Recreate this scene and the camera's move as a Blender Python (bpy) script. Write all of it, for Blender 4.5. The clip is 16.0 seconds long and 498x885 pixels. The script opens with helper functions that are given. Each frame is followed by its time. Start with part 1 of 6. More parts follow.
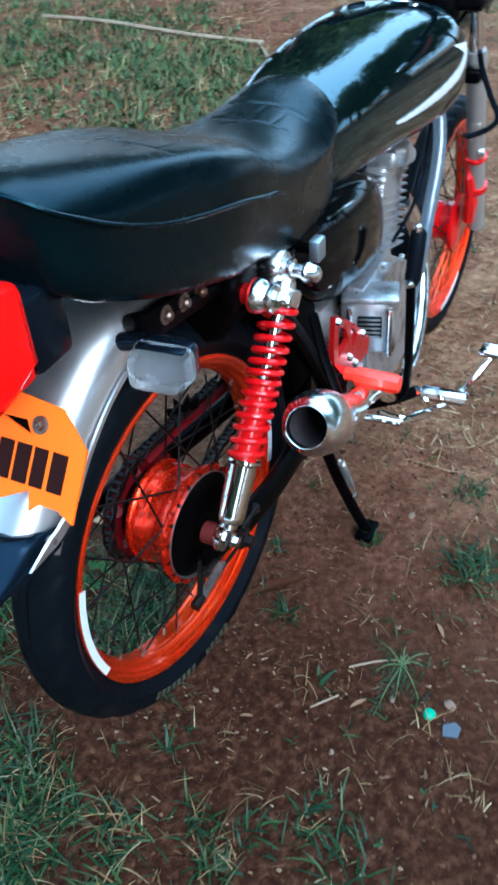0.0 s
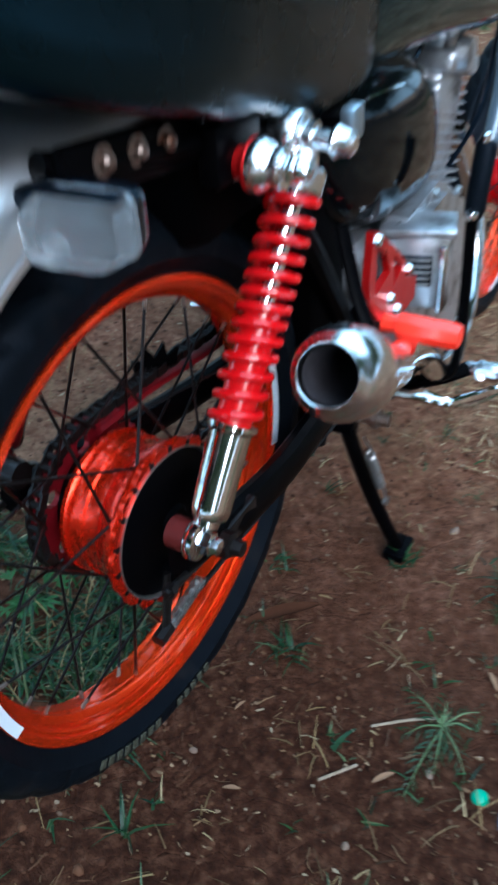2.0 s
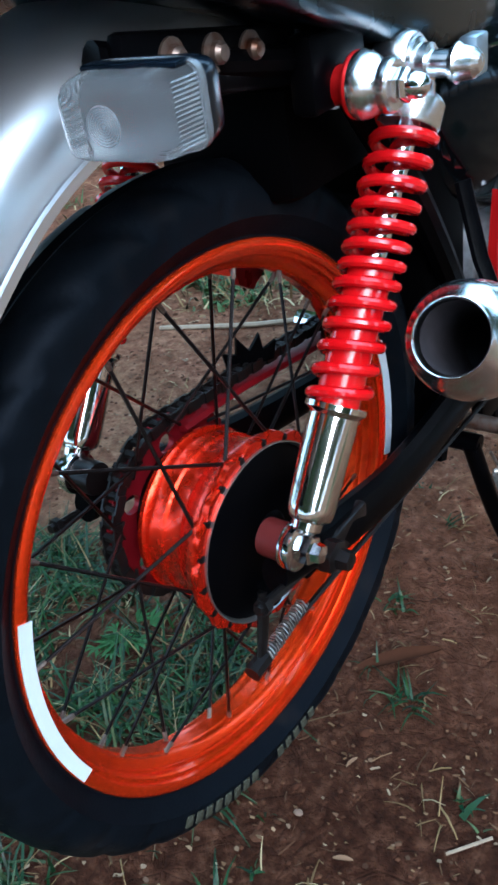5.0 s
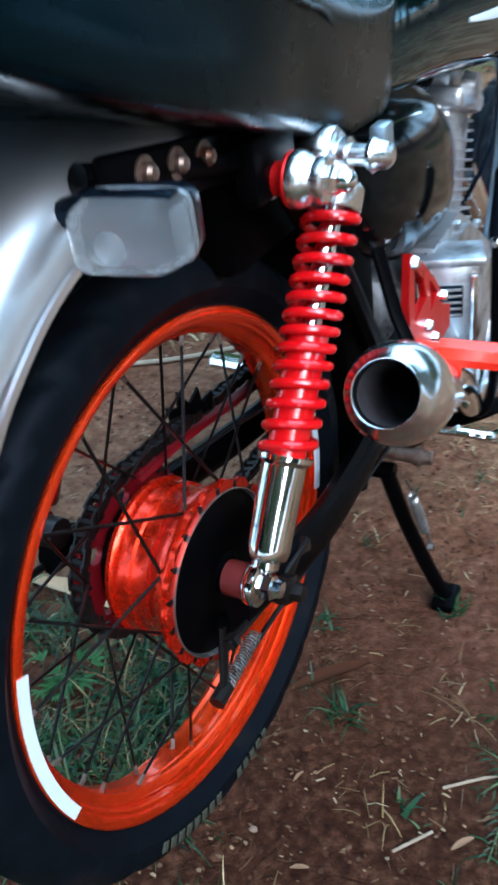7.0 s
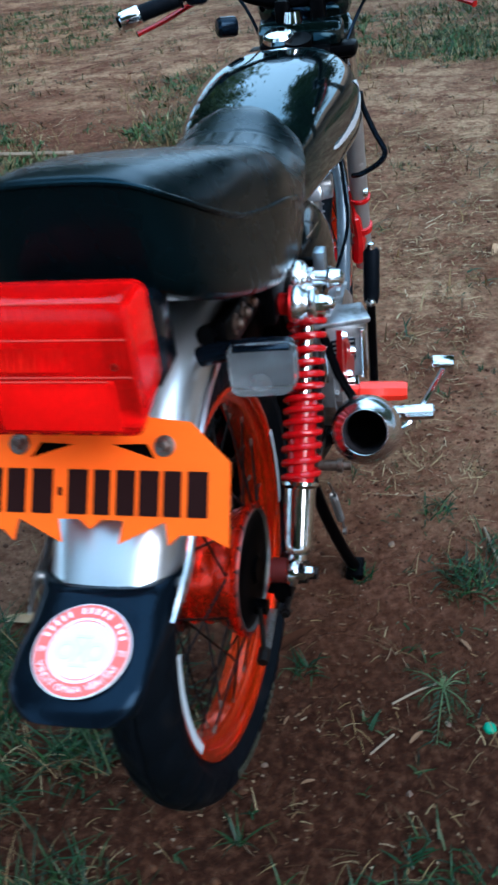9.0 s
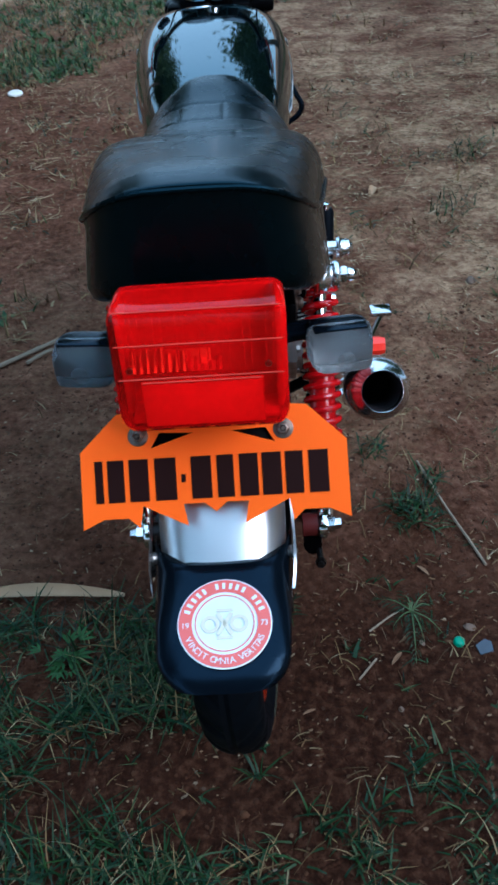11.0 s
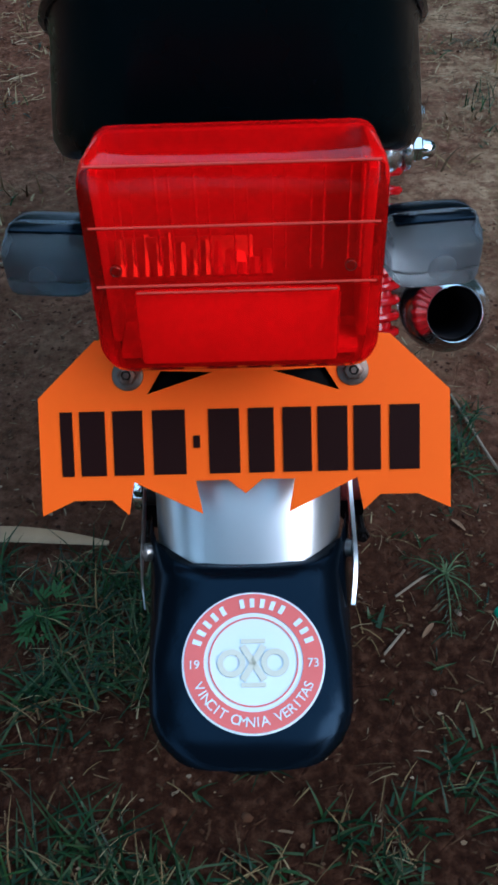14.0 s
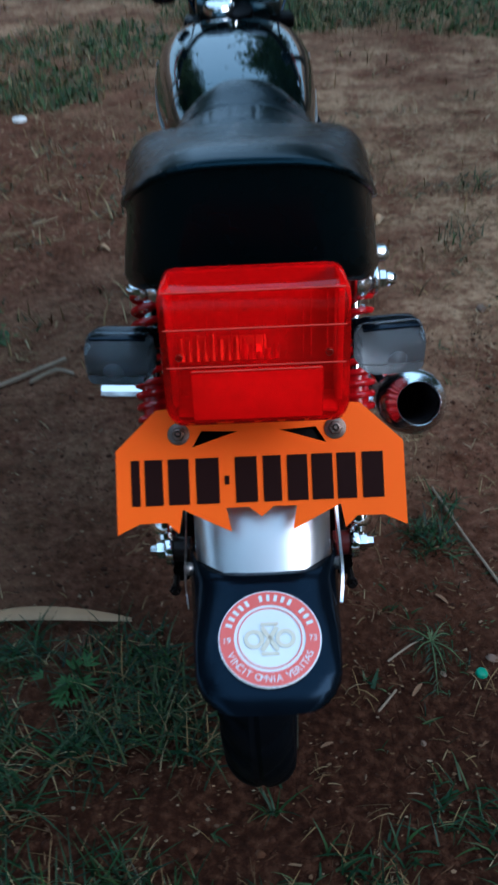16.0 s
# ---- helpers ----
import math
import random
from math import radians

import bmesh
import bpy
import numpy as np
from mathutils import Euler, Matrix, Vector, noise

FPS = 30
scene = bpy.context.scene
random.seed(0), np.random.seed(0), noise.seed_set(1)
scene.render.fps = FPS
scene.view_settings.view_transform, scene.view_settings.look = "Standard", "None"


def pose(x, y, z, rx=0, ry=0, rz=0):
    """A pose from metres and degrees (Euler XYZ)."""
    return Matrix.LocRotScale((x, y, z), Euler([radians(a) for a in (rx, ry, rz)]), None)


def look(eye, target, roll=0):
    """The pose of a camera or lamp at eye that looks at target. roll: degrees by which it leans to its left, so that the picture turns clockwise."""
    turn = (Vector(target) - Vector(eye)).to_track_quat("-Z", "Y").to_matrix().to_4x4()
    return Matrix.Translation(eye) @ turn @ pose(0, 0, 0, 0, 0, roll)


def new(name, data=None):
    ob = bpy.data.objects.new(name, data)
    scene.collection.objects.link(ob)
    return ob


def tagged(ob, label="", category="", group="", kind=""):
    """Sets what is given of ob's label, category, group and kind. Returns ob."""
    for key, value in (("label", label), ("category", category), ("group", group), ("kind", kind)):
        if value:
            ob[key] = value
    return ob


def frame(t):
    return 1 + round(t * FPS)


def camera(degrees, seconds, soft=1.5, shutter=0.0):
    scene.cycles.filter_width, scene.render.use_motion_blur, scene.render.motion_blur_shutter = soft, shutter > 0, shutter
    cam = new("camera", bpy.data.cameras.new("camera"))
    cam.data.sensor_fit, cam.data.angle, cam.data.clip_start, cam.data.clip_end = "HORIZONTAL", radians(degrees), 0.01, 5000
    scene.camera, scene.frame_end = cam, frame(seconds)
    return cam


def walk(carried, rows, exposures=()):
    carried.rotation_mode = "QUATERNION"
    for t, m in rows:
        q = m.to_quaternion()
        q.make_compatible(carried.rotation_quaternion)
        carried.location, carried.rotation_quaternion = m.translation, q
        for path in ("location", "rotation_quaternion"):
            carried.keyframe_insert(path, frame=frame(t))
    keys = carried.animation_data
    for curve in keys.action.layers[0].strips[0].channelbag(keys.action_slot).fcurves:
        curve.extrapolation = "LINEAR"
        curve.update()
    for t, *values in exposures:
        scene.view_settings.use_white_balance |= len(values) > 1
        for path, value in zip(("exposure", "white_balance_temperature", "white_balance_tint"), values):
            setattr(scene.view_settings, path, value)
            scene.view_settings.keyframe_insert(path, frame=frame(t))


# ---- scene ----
# ---- camera ----
cam = camera(31.9, 16.0, soft=2.8, shutter=1.0)
PATH = [
    (0, (0.5427, -0.6985, 1.2847), (-0.2714, 0.7166, -0.0678), -5.0),
    (0.5, (0.5205, -0.7303, 1.2805), (-0.2162, 0.7399, -0.0572), -5.5),
    (1, (0.4123, -0.6805, 1.2232), (-0.2078, 0.8809, -0.071), -3.6),
    (1.5, (0.4187, -0.5554, 1.1204), (-0.3477, 0.9445, -0.1654), -3.9),
    (2, (0.4367, -0.4781, 1.0081), (-0.4272, 0.9498, -0.2979), -3.7),
    (2.5, (0.4102, -0.4346, 0.9084), (-0.6561, 0.9317, -0.3116), -8.4),
    (3, (0.407, -0.424, 0.8872), (-0.7537, 0.9275, -0.2618), -9.4),
    (5.5, (0.4049, -0.4304, 0.8904), (-0.7007, 0.9593, -0.2671), -8.7),
    (6, (0.4081, -0.4399, 0.8989), (-0.6487, 0.9911, -0.2533), -8.0),
    (6.5, (0.4102, -0.46, 0.9148), (-0.5798, 1.0388, -0.212), -7.7),
    (7, (0.3911, -0.4876, 0.9529), (-0.5236, 1.0452, -0.1908), -7.8),
    (7.5, (0.3625, -0.5289, 1.0091), (-0.371, 1.078, -0.1632), -6.5),
    (8, (0.3233, -0.5883, 1.0844), (-0.2851, 1.0632, -0.0975), -6.5),
    (8.5, (0.318, -0.6816, 1.1448), (-0.1442, 1.0218, -0.0286), -5.7),
    (9, (0.2777, -0.7929, 1.1872), (-0.1717, 0.9095, 0.0064), -7.6),
    (11.3, (0.035, -0.8363, 1.272), (0.0042, 0.7992, -0.0753), -4.1),
    (11.5, (0.0307, -0.8268, 1.2667), (-0.035, 0.8077, -0.0827), -4.0),
    (12, (0.0148, -0.7992, 1.2635), (-0.036, 0.8257, -0.0975), -3.7),
    (12.5, (0.0042, -0.7791, 1.254), (-0.0201, 0.8268, -0.1304), -3.2),
    (13, (0.0042, -0.7166, 1.2031), (-0.0117, 0.8533, -0.2215), -2.1),
    (13.5, (0.0095, -0.6307, 1.1247), (-0.0286, 0.8681, -0.3742), -2.6),
    (14, (0.0095, -0.618, 1.1183), (-0.0201, 0.8862, -0.3763), -2.2),
    (14.5, (0.0064, -0.6222, 1.131), (-0.0095, 0.901, -0.3424), -0.9),
    (15, (0.0042, -0.6413, 1.1406), (-0.0127, 0.8968, -0.3191), -1.6),
    (15.5, (-0.0021, -0.7081, 1.1851), (-0.0053, 0.9063, -0.1897), -1.8),
    (16, (-0.0032, -0.812, 1.2158), (-0.018, 0.8851, -0.0541), -2.7),
]
EXPOSURES = [(0.0, 1.72, 5400, 10), (1.0, 1.55, 5420, 10), (2.0, 1.42, 5450, 11), (3.0, 1.70, 5450, 12), (5.5, 1.72, 5500, 12), (7.6, 1.80, 5550, 12), (8.5, 1.20, 5550, 13), (9.2, 0.92, 5550, 14), (11.3, 0.50, 5400, 15), (13.0, 0.42, 5400, 16), (14.0, 0.26, 5450, 16), (16.0, 0.14, 5500, 17)]
walk(cam, [(t, look(eye, target, roll)) for t, eye, target, roll in PATH], EXPOSURES)

# ---- light ----
world = bpy.data.worlds.new("world")
scene.world = world
world.use_nodes = True
wn = world.node_tree
sky = wn.nodes.new("ShaderNodeTexSky")
sky.sky_type = "NISHITA"
sky.sun_disc = False
sky.sun_elevation = radians(34.5)
sky.sun_rotation = radians(125.4)
sky.air_density, sky.dust_density, sky.ozone_density = 1.2, 3.0, 1.5
# thin bright cloud over the blue sky, brightest overhead as under an overcast
coord = wn.nodes.new("ShaderNodeTexCoord")
sep = wn.nodes.new("ShaderNodeSeparateXYZ")
wn.links.new(coord.outputs["Generated"], sep.inputs[0])
rise = wn.nodes.new("ShaderNodeMapRange")
rise.inputs["From Min"].default_value, rise.inputs["From Max"].default_value = 0.0, 1.0
rise.inputs["To Min"].default_value, rise.inputs["To Max"].default_value = 9.0, 18.0
wn.links.new(sep.outputs["Z"], rise.inputs["Value"])
cloud = wn.nodes.new("ShaderNodeMix")
cloud.data_type, cloud.blend_type = "RGBA", "MULTIPLY"
cloud.inputs["Factor"].default_value = 1.0
cloud.inputs["A"].default_value = (0.52, 0.82, 1.0, 1)
wn.links.new(rise.outputs[0], cloud.inputs["B"])
veil = wn.nodes.new("ShaderNodeMix")
veil.data_type = "RGBA"
veil.inputs["Factor"].default_value = 0.75
wn.links.new(sky.outputs[0], veil.inputs["A"])
wn.links.new(cloud.outputs["Result"], veil.inputs["B"])
wn.links.new(veil.outputs["Result"], wn.nodes["Background"].inputs[0])
wn.nodes["Background"].inputs[1].default_value = 0.12
sun = new("sun", bpy.data.lights.new("sun", "SUN"))
sun.data.energy, sun.data.angle, sun.data.color = 2.2, radians(44), (1.0, 0.95, 0.88)
sun.matrix_world = look((2.25, -1.6, 1.9), (0, 0, 0))


# ---- materials ----
def material(name, color, rough=0.5, metal=0.0, coat=0.0, coat_ior=1.5, transmission=0.0, ior=1.45, vary=0.0, scale=20.0, bump=0.0, bump_scale=200.0, rough_vary=0.0, spec=0.5, dirt=None, dirt_scale=9.0, dirt_amount=0.0):
    """A Principled material with colour varied at two scales, uneven gloss, fine relief and dust or stains."""
    m = bpy.data.materials.new(name)
    m.use_nodes = True
    nt = m.node_tree
    p = nt.nodes["Principled BSDF"]
    p.inputs["Base Color"].default_value = (*color, 1)
    p.inputs["Roughness"].default_value = rough
    p.inputs["Metallic"].default_value = metal
    p.inputs["Coat Weight"].default_value = coat
    p.inputs["Coat Roughness"].default_value = 0.04
    p.inputs["Coat IOR"].default_value = coat_ior
    p.inputs["Transmission Weight"].default_value = transmission
    p.inputs["IOR"].default_value = ior
    p.inputs["Specular IOR Level"].default_value = spec
    tc = nt.nodes.new("ShaderNodeTexCoord")

    def noise_tex(sc, detail=6.0):
        n = nt.nodes.new("ShaderNodeTexNoise")
        n.inputs["Scale"].default_value = sc
        n.inputs["Detail"].default_value = detail
        nt.links.new(tc.outputs["Object"], n.inputs["Vector"])
        return n

    last = None
    if vary:
        mix = nt.nodes.new("ShaderNodeMix")
        mix.data_type, mix.blend_type = "RGBA", "MIX"
        mix.inputs["A"].default_value = (*[c * (1 - vary) for c in color], 1)
        mix.inputs["B"].default_value = (*[min(1, c * (1 + vary)) for c in color], 1)
        nt.links.new(noise_tex(scale).outputs[0], mix.inputs["Factor"])
        last = mix.outputs["Result"]
    if dirt:
        ramp = nt.nodes.new("ShaderNodeMapRange")
        ramp.inputs["From Min"].default_value = 0.62 - 0.3 * dirt_amount
        ramp.inputs["From Max"].default_value = 0.85 - 0.3 * dirt_amount
        nt.links.new(noise_tex(dirt_scale, 10).outputs[0], ramp.inputs["Value"])
        mix = nt.nodes.new("ShaderNodeMix")
        mix.data_type = "RGBA"
        mix.inputs["A"].default_value = (*color, 1)
        mix.inputs["B"].default_value = (*dirt, 1)
        if last:
            nt.links.new(last, mix.inputs["A"])
        nt.links.new(ramp.outputs[0], mix.inputs["Factor"])
        last = mix.outputs["Result"]
    if last:
        nt.links.new(last, p.inputs["Base Color"])
    if rough_vary:
        ramp = nt.nodes.new("ShaderNodeMapRange")
        ramp.inputs["To Min"].default_value = max(0.02, rough - rough_vary)
        ramp.inputs["To Max"].default_value = min(1, rough + rough_vary)
        nt.links.new(noise_tex(scale * 1.7, 8).outputs[0], ramp.inputs["Value"])
        nt.links.new(ramp.outputs[0], p.inputs["Roughness"])
    if bump:
        b = nt.nodes.new("ShaderNodeBump")
        b.inputs["Strength"].default_value = bump
        b.inputs["Distance"].default_value = 0.001
        nt.links.new(noise_tex(bump_scale, 3).outputs[0], b.inputs["Height"])
        nt.links.new(b.outputs[0], p.inputs["Normal"])
    return m


ORANGE = material("orange_anodised", (0.95, 0.055, 0.003), 0.23, 0.82, coat=0.4, vary=0.08, scale=60, rough_vary=0.05, spec=0.25, dirt=(0.35, 0.013, 0.003), dirt_amount=0.1, dirt_scale=30)
HUB_ORANGE = material("deep_orange_drum_paint", (0.78, 0.022, 0.002), 0.27, 0.85, coat=0.3, vary=0.08, scale=50, rough_vary=0.05, spec=0.25, dirt=(0.20, 0.007, 0.002), dirt_amount=0.12, dirt_scale=35)
RED = material("red_gloss_paint", (0.46, 0.0020, 0.0035), 0.20, 0.0, coat=0.3, vary=0.1, rough_vary=0.08)
RED_ALLOY = material("red_anodised", (0.48, 0.007, 0.007), 0.3, 0.6, vary=0.15, rough_vary=0.1)
ORANGE_RED = material("orange_red_paint", (0.92, 0.030, 0.010), 0.35, 0.0, coat=0.3, vary=0.08)
CHROME = material("chrome", (0.82, 0.82, 0.83), 0.09, 1.0, vary=0.06, scale=40, rough_vary=0.07, dirt=(0.35, 0.31, 0.26), dirt_amount=0.15, dirt_scale=60)
WARM_CHROME = material("yellowed_chrome", (0.82, 0.79, 0.75), 0.11, 1.0, vary=0.08, scale=30, rough_vary=0.05)
AGED_CHROME = material("aged_muffler_chrome", (0.84, 0.84, 0.85), 0.20, 1.0, vary=0.08, scale=30, rough_vary=0.06)
SATIN_CHROME = material("satin_chrome", (0.80, 0.82, 0.84), 0.24, 1.0, vary=0.06, scale=40, rough_vary=0.05)
BLUED_STEEL = material("pale_blued_steel", (0.36, 0.44, 0.50), 0.34, 0.9, vary=0.1, scale=60, rough_vary=0.08)
SILVER = material("silver_paint", (0.70, 0.72, 0.745), 0.33, 0.94, coat=0.12, vary=0.02, scale=8, rough_vary=0.02)
ALLOY = material("cast_alloy", (0.56, 0.58, 0.61), 0.32, 0.88, vary=0.15, scale=35, rough_vary=0.12, bump=0.2, bump_scale=500, dirt=(0.10, 0.085, 0.07), dirt_amount=0.45, dirt_scale=25)
BLACK_GLOSS = material("black_gloss_paint", (0.001, 0.003, 0.0035), 0.05, 0.0, ior=1.75, rough_vary=0.03, scale=12, spec=0.85)
BLACK_COVER = material("black_cover_gloss", (0.001, 0.0015, 0.002), 0.10, 0.0, rough_vary=0.04, scale=12, spec=0.35)
BLACK_PAINT = material("black_chassis_paint", (0.0008, 0.0008, 0.0011), 0.36, 0.0, vary=0.3, rough_vary=0.12, spec=0.035)
BLACK_PLASTIC = material("black_moulded_plastic", (0.002, 0.0035, 0.006), 0.20, 0.0, vary=0.2, rough_vary=0.07, bump=0.04, bump_scale=900, spec=0.24)
DARK_PLASTIC = material("dull_black_plastic", (0.0005, 0.0005, 0.0007), 0.55, 0.0, vary=0.3, scale=30, spec=0.03)
VINYL = material("black_vinyl", (0.0005, 0.0020, 0.0028), 0.27, 0.0, vary=0.2, rough_vary=0.06, bump=0.10, bump_scale=600, scale=14, spec=0.30)
RUBBER = material("tyre_rubber", (0.0025, 0.0035, 0.005), 0.48, 0.0, vary=0.3, scale=40, rough_vary=0.12, bump=0.25, bump_scale=400, spec=0.07, dirt=(0.009, 0.008, 0.008), dirt_amount=0.12, dirt_scale=20)
DUSTY_RUBBER = material("dusty_raised_rubber", (0.034, 0.034, 0.024), 0.6, 0.0, vary=0.4, scale=90, spec=0.2)
BROWN_STEEL = material("blackened_spoke_steel", (0.012, 0.009, 0.009), 0.35, 0.8, vary=0.3, scale=90)
STEEL = material("dull_steel", (0.32, 0.31, 0.30), 0.33, 0.9, vary=0.2, scale=60, dirt=(0.12, 0.08, 0.05), dirt_amount=0.25, dirt_scale=50)
DARK_STEEL = material("oily_chain_steel", (0.014, 0.012, 0.012), 0.35, 0.7, vary=0.4, scale=80)
SPROCKET_RED = material("dark_red_alloy", (0.16, 0.004, 0.008), 0.35, 0.5, vary=0.3, scale=40)
PLATE = material("orange_acrylic", (1.0, 0.125, 0.004), 0.5, 0.0, vary=0.02, rough_vary=0.05, spec=0.12)
INK = material("dark_brown_ink", (0.014, 0.0035, 0.003), 0.6, spec=0.08)
SOOT = material("soot", (0.028, 0.025, 0.028), 0.95, vary=0.4, scale=60, spec=0.05)
LENS_RED = material("red_lens", (1.0, 0.006, 0.002), 0.09, 0.0, transmission=0.85, ior=1.3, vary=0.02, spec=0.16)
FLUTE_RED = material("red_inner_moulding", (0.85, 0.022, 0.006), 0.3, 0.0, vary=0.15)
LAMP_METAL = material("lamp_reflector_metal", (0.17, 0.19, 0.205), 0.40, 0.6, vary=0.15, scale=90)
RED_BUSH = material("dull_red_rubber", (0.075, 0.010, 0.009), 0.40, vary=0.2, scale=60, spec=0.3)
OLD_STEEL = material("rusty_bolt_steel", (0.16, 0.12, 0.10), 0.4, 0.8, vary=0.3, scale=120, dirt=(0.10, 0.035, 0.015), dirt_amount=0.4, dirt_scale=90)
# bright foil added inside the tail lamp to imitate its glow
GLOW_FOIL = material("red_glow_foil", (0.62, 0.12, 0.06), 0.30, 1.0, vary=0.1, scale=80)
LENS_CLEAR = material("clear_lens", (0.56, 0.60, 0.62), 0.05, 0.0, transmission=0.97, ior=1.24)
LENS_RIB = material("frosted_lens_rib", (0.30, 0.33, 0.35), 0.25, 0.0, transmission=0.65, ior=1.25)
LENS_RIDGE = material("pale_red_lens_ridge", (0.62, 0.06, 0.04), 0.25, 0.0, vary=0.1)
LAMP_RED = material("red_lamp_interior", (0.62, 0.007, 0.004), 0.7, 0.0, vary=0.25, scale=70, spec=0.03)
WHITE_TAPE = material("white_reflective_tape", (0.50, 0.55, 0.59), 0.35, vary=0.05, scale=100)
STICKER_WHITE = material("sticker_white", (0.74, 0.82, 0.86), 0.35, vary=0.03, scale=60)
STICKER_RED = material("sticker_red", (0.75, 0.13, 0.11), 0.4, vary=0.08, scale=60)
STICKER_CREAM = material("sticker_cream", (0.66, 0.64, 0.52), 0.4, vary=0.05)
GREY_PAINT = material("grey_fork_alloy", (0.34, 0.335, 0.33), 0.35, 0.6, vary=0.15, rough_vary=0.1)
BLUE_GREY = material("blue_grey_tube_paint", (0.10, 0.14, 0.18), 0.25, 0.3, coat=0.4, vary=0.15)

# reflections on black surfaces tinted blue-green to imitate a cool sky cast
for m, tint in ((VINYL, (0.26, 0.72, 1.0)), (BLACK_GLOSS, (0.56, 0.86, 1.0)), (BLACK_COVER, (0.7, 0.85, 1.0)), (BLACK_PLASTIC, (0.32, 0.62, 1.0)), (RUBBER, (0.62, 0.76, 1.0))):
    m.node_tree.nodes["Principled BSDF"].inputs["Specular Tint"].default_value = (*tint, 1)


# ---- mesh helpers ----
class Geo:
    """Collects vertices and faces of one mesh."""

    def __init__(self):
        self.v, self.f = [], []

    def add(self, verts, faces, m=None):
        k = len(self.v)
        self.v += [tuple(m @ Vector(p)) for p in verts] if m else [tuple(p) for p in verts]
        self.f += [tuple(i + k for i in f) for f in faces]
        return self

    def lathe(self, profile, m=None, seg=32, closed=False):
        """Turns (radius, height) pairs round the local z axis."""
        n = len(profile)
        v = [(r * math.cos(2 * math.pi * s / seg), r * math.sin(2 * math.pi * s / seg), h) for s in range(seg) for r, h in profile]
        f = []
        for s in range(seg):
            a, b = s * n, (s + 1) % seg * n
            for i in range(n if closed else n - 1):
                j = (i + 1) % n
                f.append((a + i, b + i, b + j, a + j))
        if not closed:
            if profile[0][0] > 1e-6:
                f.append(tuple(s * n for s in range(seg))[::-1])
            if profile[-1][0] > 1e-6:
                f.append(tuple(s * n + n - 1 for s in range(seg)))
        return self.add(v, f, m)

    def loft(self, rings, caps=True, closed=True, m=None):
        n = len(rings[0])
        v = [p for r in rings for p in r]
        f = []
        for k in range(len(rings) - 1):
            for i in range(n if closed else n - 1):
                j = (i + 1) % n
                f.append((k * n + i, k * n + j, (k + 1) * n + j, (k + 1) * n + i))
        if caps:
            f.append(tuple(range(n))[::-1])
            f.append(tuple(range((len(rings) - 1) * n, len(rings) * n)))
        return self.add(v, f, m)

    def tube(self, pts, r, seg=10, flat=1.0, m=None):
        """A round bar along points; r is one radius or one for each point."""
        pts = [Vector(p) for p in pts]
        rs = r if isinstance(r, (list, tuple)) else [r] * len(pts)
        ref, rings = None, []
        for i, p in enumerate(pts):
            d = (pts[min(i + 1, len(pts) - 1)] - pts[max(i - 1, 0)]).normalized()
            if ref is None:
                ref = d.cross(Vector((0, 0, 1)) if abs(d.z) < 0.9 else Vector((1, 0, 0))).normalized()
            ref = (ref - d * ref.dot(d)).normalized()
            side = d.cross(ref)
            rings.append([p + rs[i] * (math.cos(a) * ref + flat * math.sin(a) * side) for a in (2 * math.pi * s / seg for s in range(seg))])
        return self.loft(rings, m=m)

    def box(self, c, s, bevel=0.002, m=None):
        bm = bmesh.new()
        bmesh.ops.create_cube(bm, size=1)
        bmesh.ops.scale(bm, vec=s, verts=bm.verts)
        if bevel:
            bmesh.ops.bevel(bm, geom=bm.edges[:] + bm.verts[:], offset=bevel, segments=2, affect="EDGES", profile=0.5)
        bmesh.ops.translate(bm, vec=c, verts=bm.verts)
        bm.verts.index_update()
        self.add([p.co[:] for p in bm.verts], [[q.index for q in f.verts] for f in bm.faces], m)
        bm.free()
        return self

    def prism(self, poly, depth, m=None, holes=()):
        """A plate from a flat outline with holes, in the local xy plane, its thickness along z."""
        bm = bmesh.new()
        edges = []
        for loop in (poly, *holes):
            vs = [bm.verts.new((p[0], p[1], -depth / 2)) for p in loop]
            edges += [bm.edges.new((vs[i], vs[(i + 1) % len(vs)])) for i in range(len(vs))]
        bmesh.ops.triangle_fill(bm, edges=edges, use_beauty=True, use_dissolve=False)
        bmesh.ops.recalc_face_normals(bm, faces=bm.faces)
        made = bmesh.ops.extrude_face_region(bm, geom=bm.faces[:])
        bmesh.ops.translate(bm, vec=(0, 0, depth), verts=[g for g in made["geom"] if isinstance(g, bmesh.types.BMVert)])
        bmesh.ops.recalc_face_normals(bm, faces=bm.faces)
        bm.verts.index_update()
        self.add([p.co[:] for p in bm.verts], [[q.index for q in f.verts] for f in bm.faces], m)
        bm.free()
        return self

    def mesh(self, name, mat, sharp=50):
        me = bpy.data.meshes.new(name)
        me.from_pydata(self.v, [], self.f)
        me.validate()
        bm = bmesh.new()
        bm.from_mesh(me)
        bmesh.ops.recalc_face_normals(bm, faces=bm.faces)
        bm.to_mesh(me)
        bm.free()
        me.shade_smooth()
        if sharp:
            me.set_sharp_from_angle(angle=radians(sharp))
        me.materials.append(mat)
        return me


def part(name, geo, mat, parent, label="", m=None, sharp=31):
    """One mesh object under a thing or a part."""
    ob = new(name, geo.mesh(name, mat, sharp) if isinstance(geo, Geo) else geo)
    ob.parent = parent
    if m:
        ob.matrix_basis = m
    return tagged(ob, label)


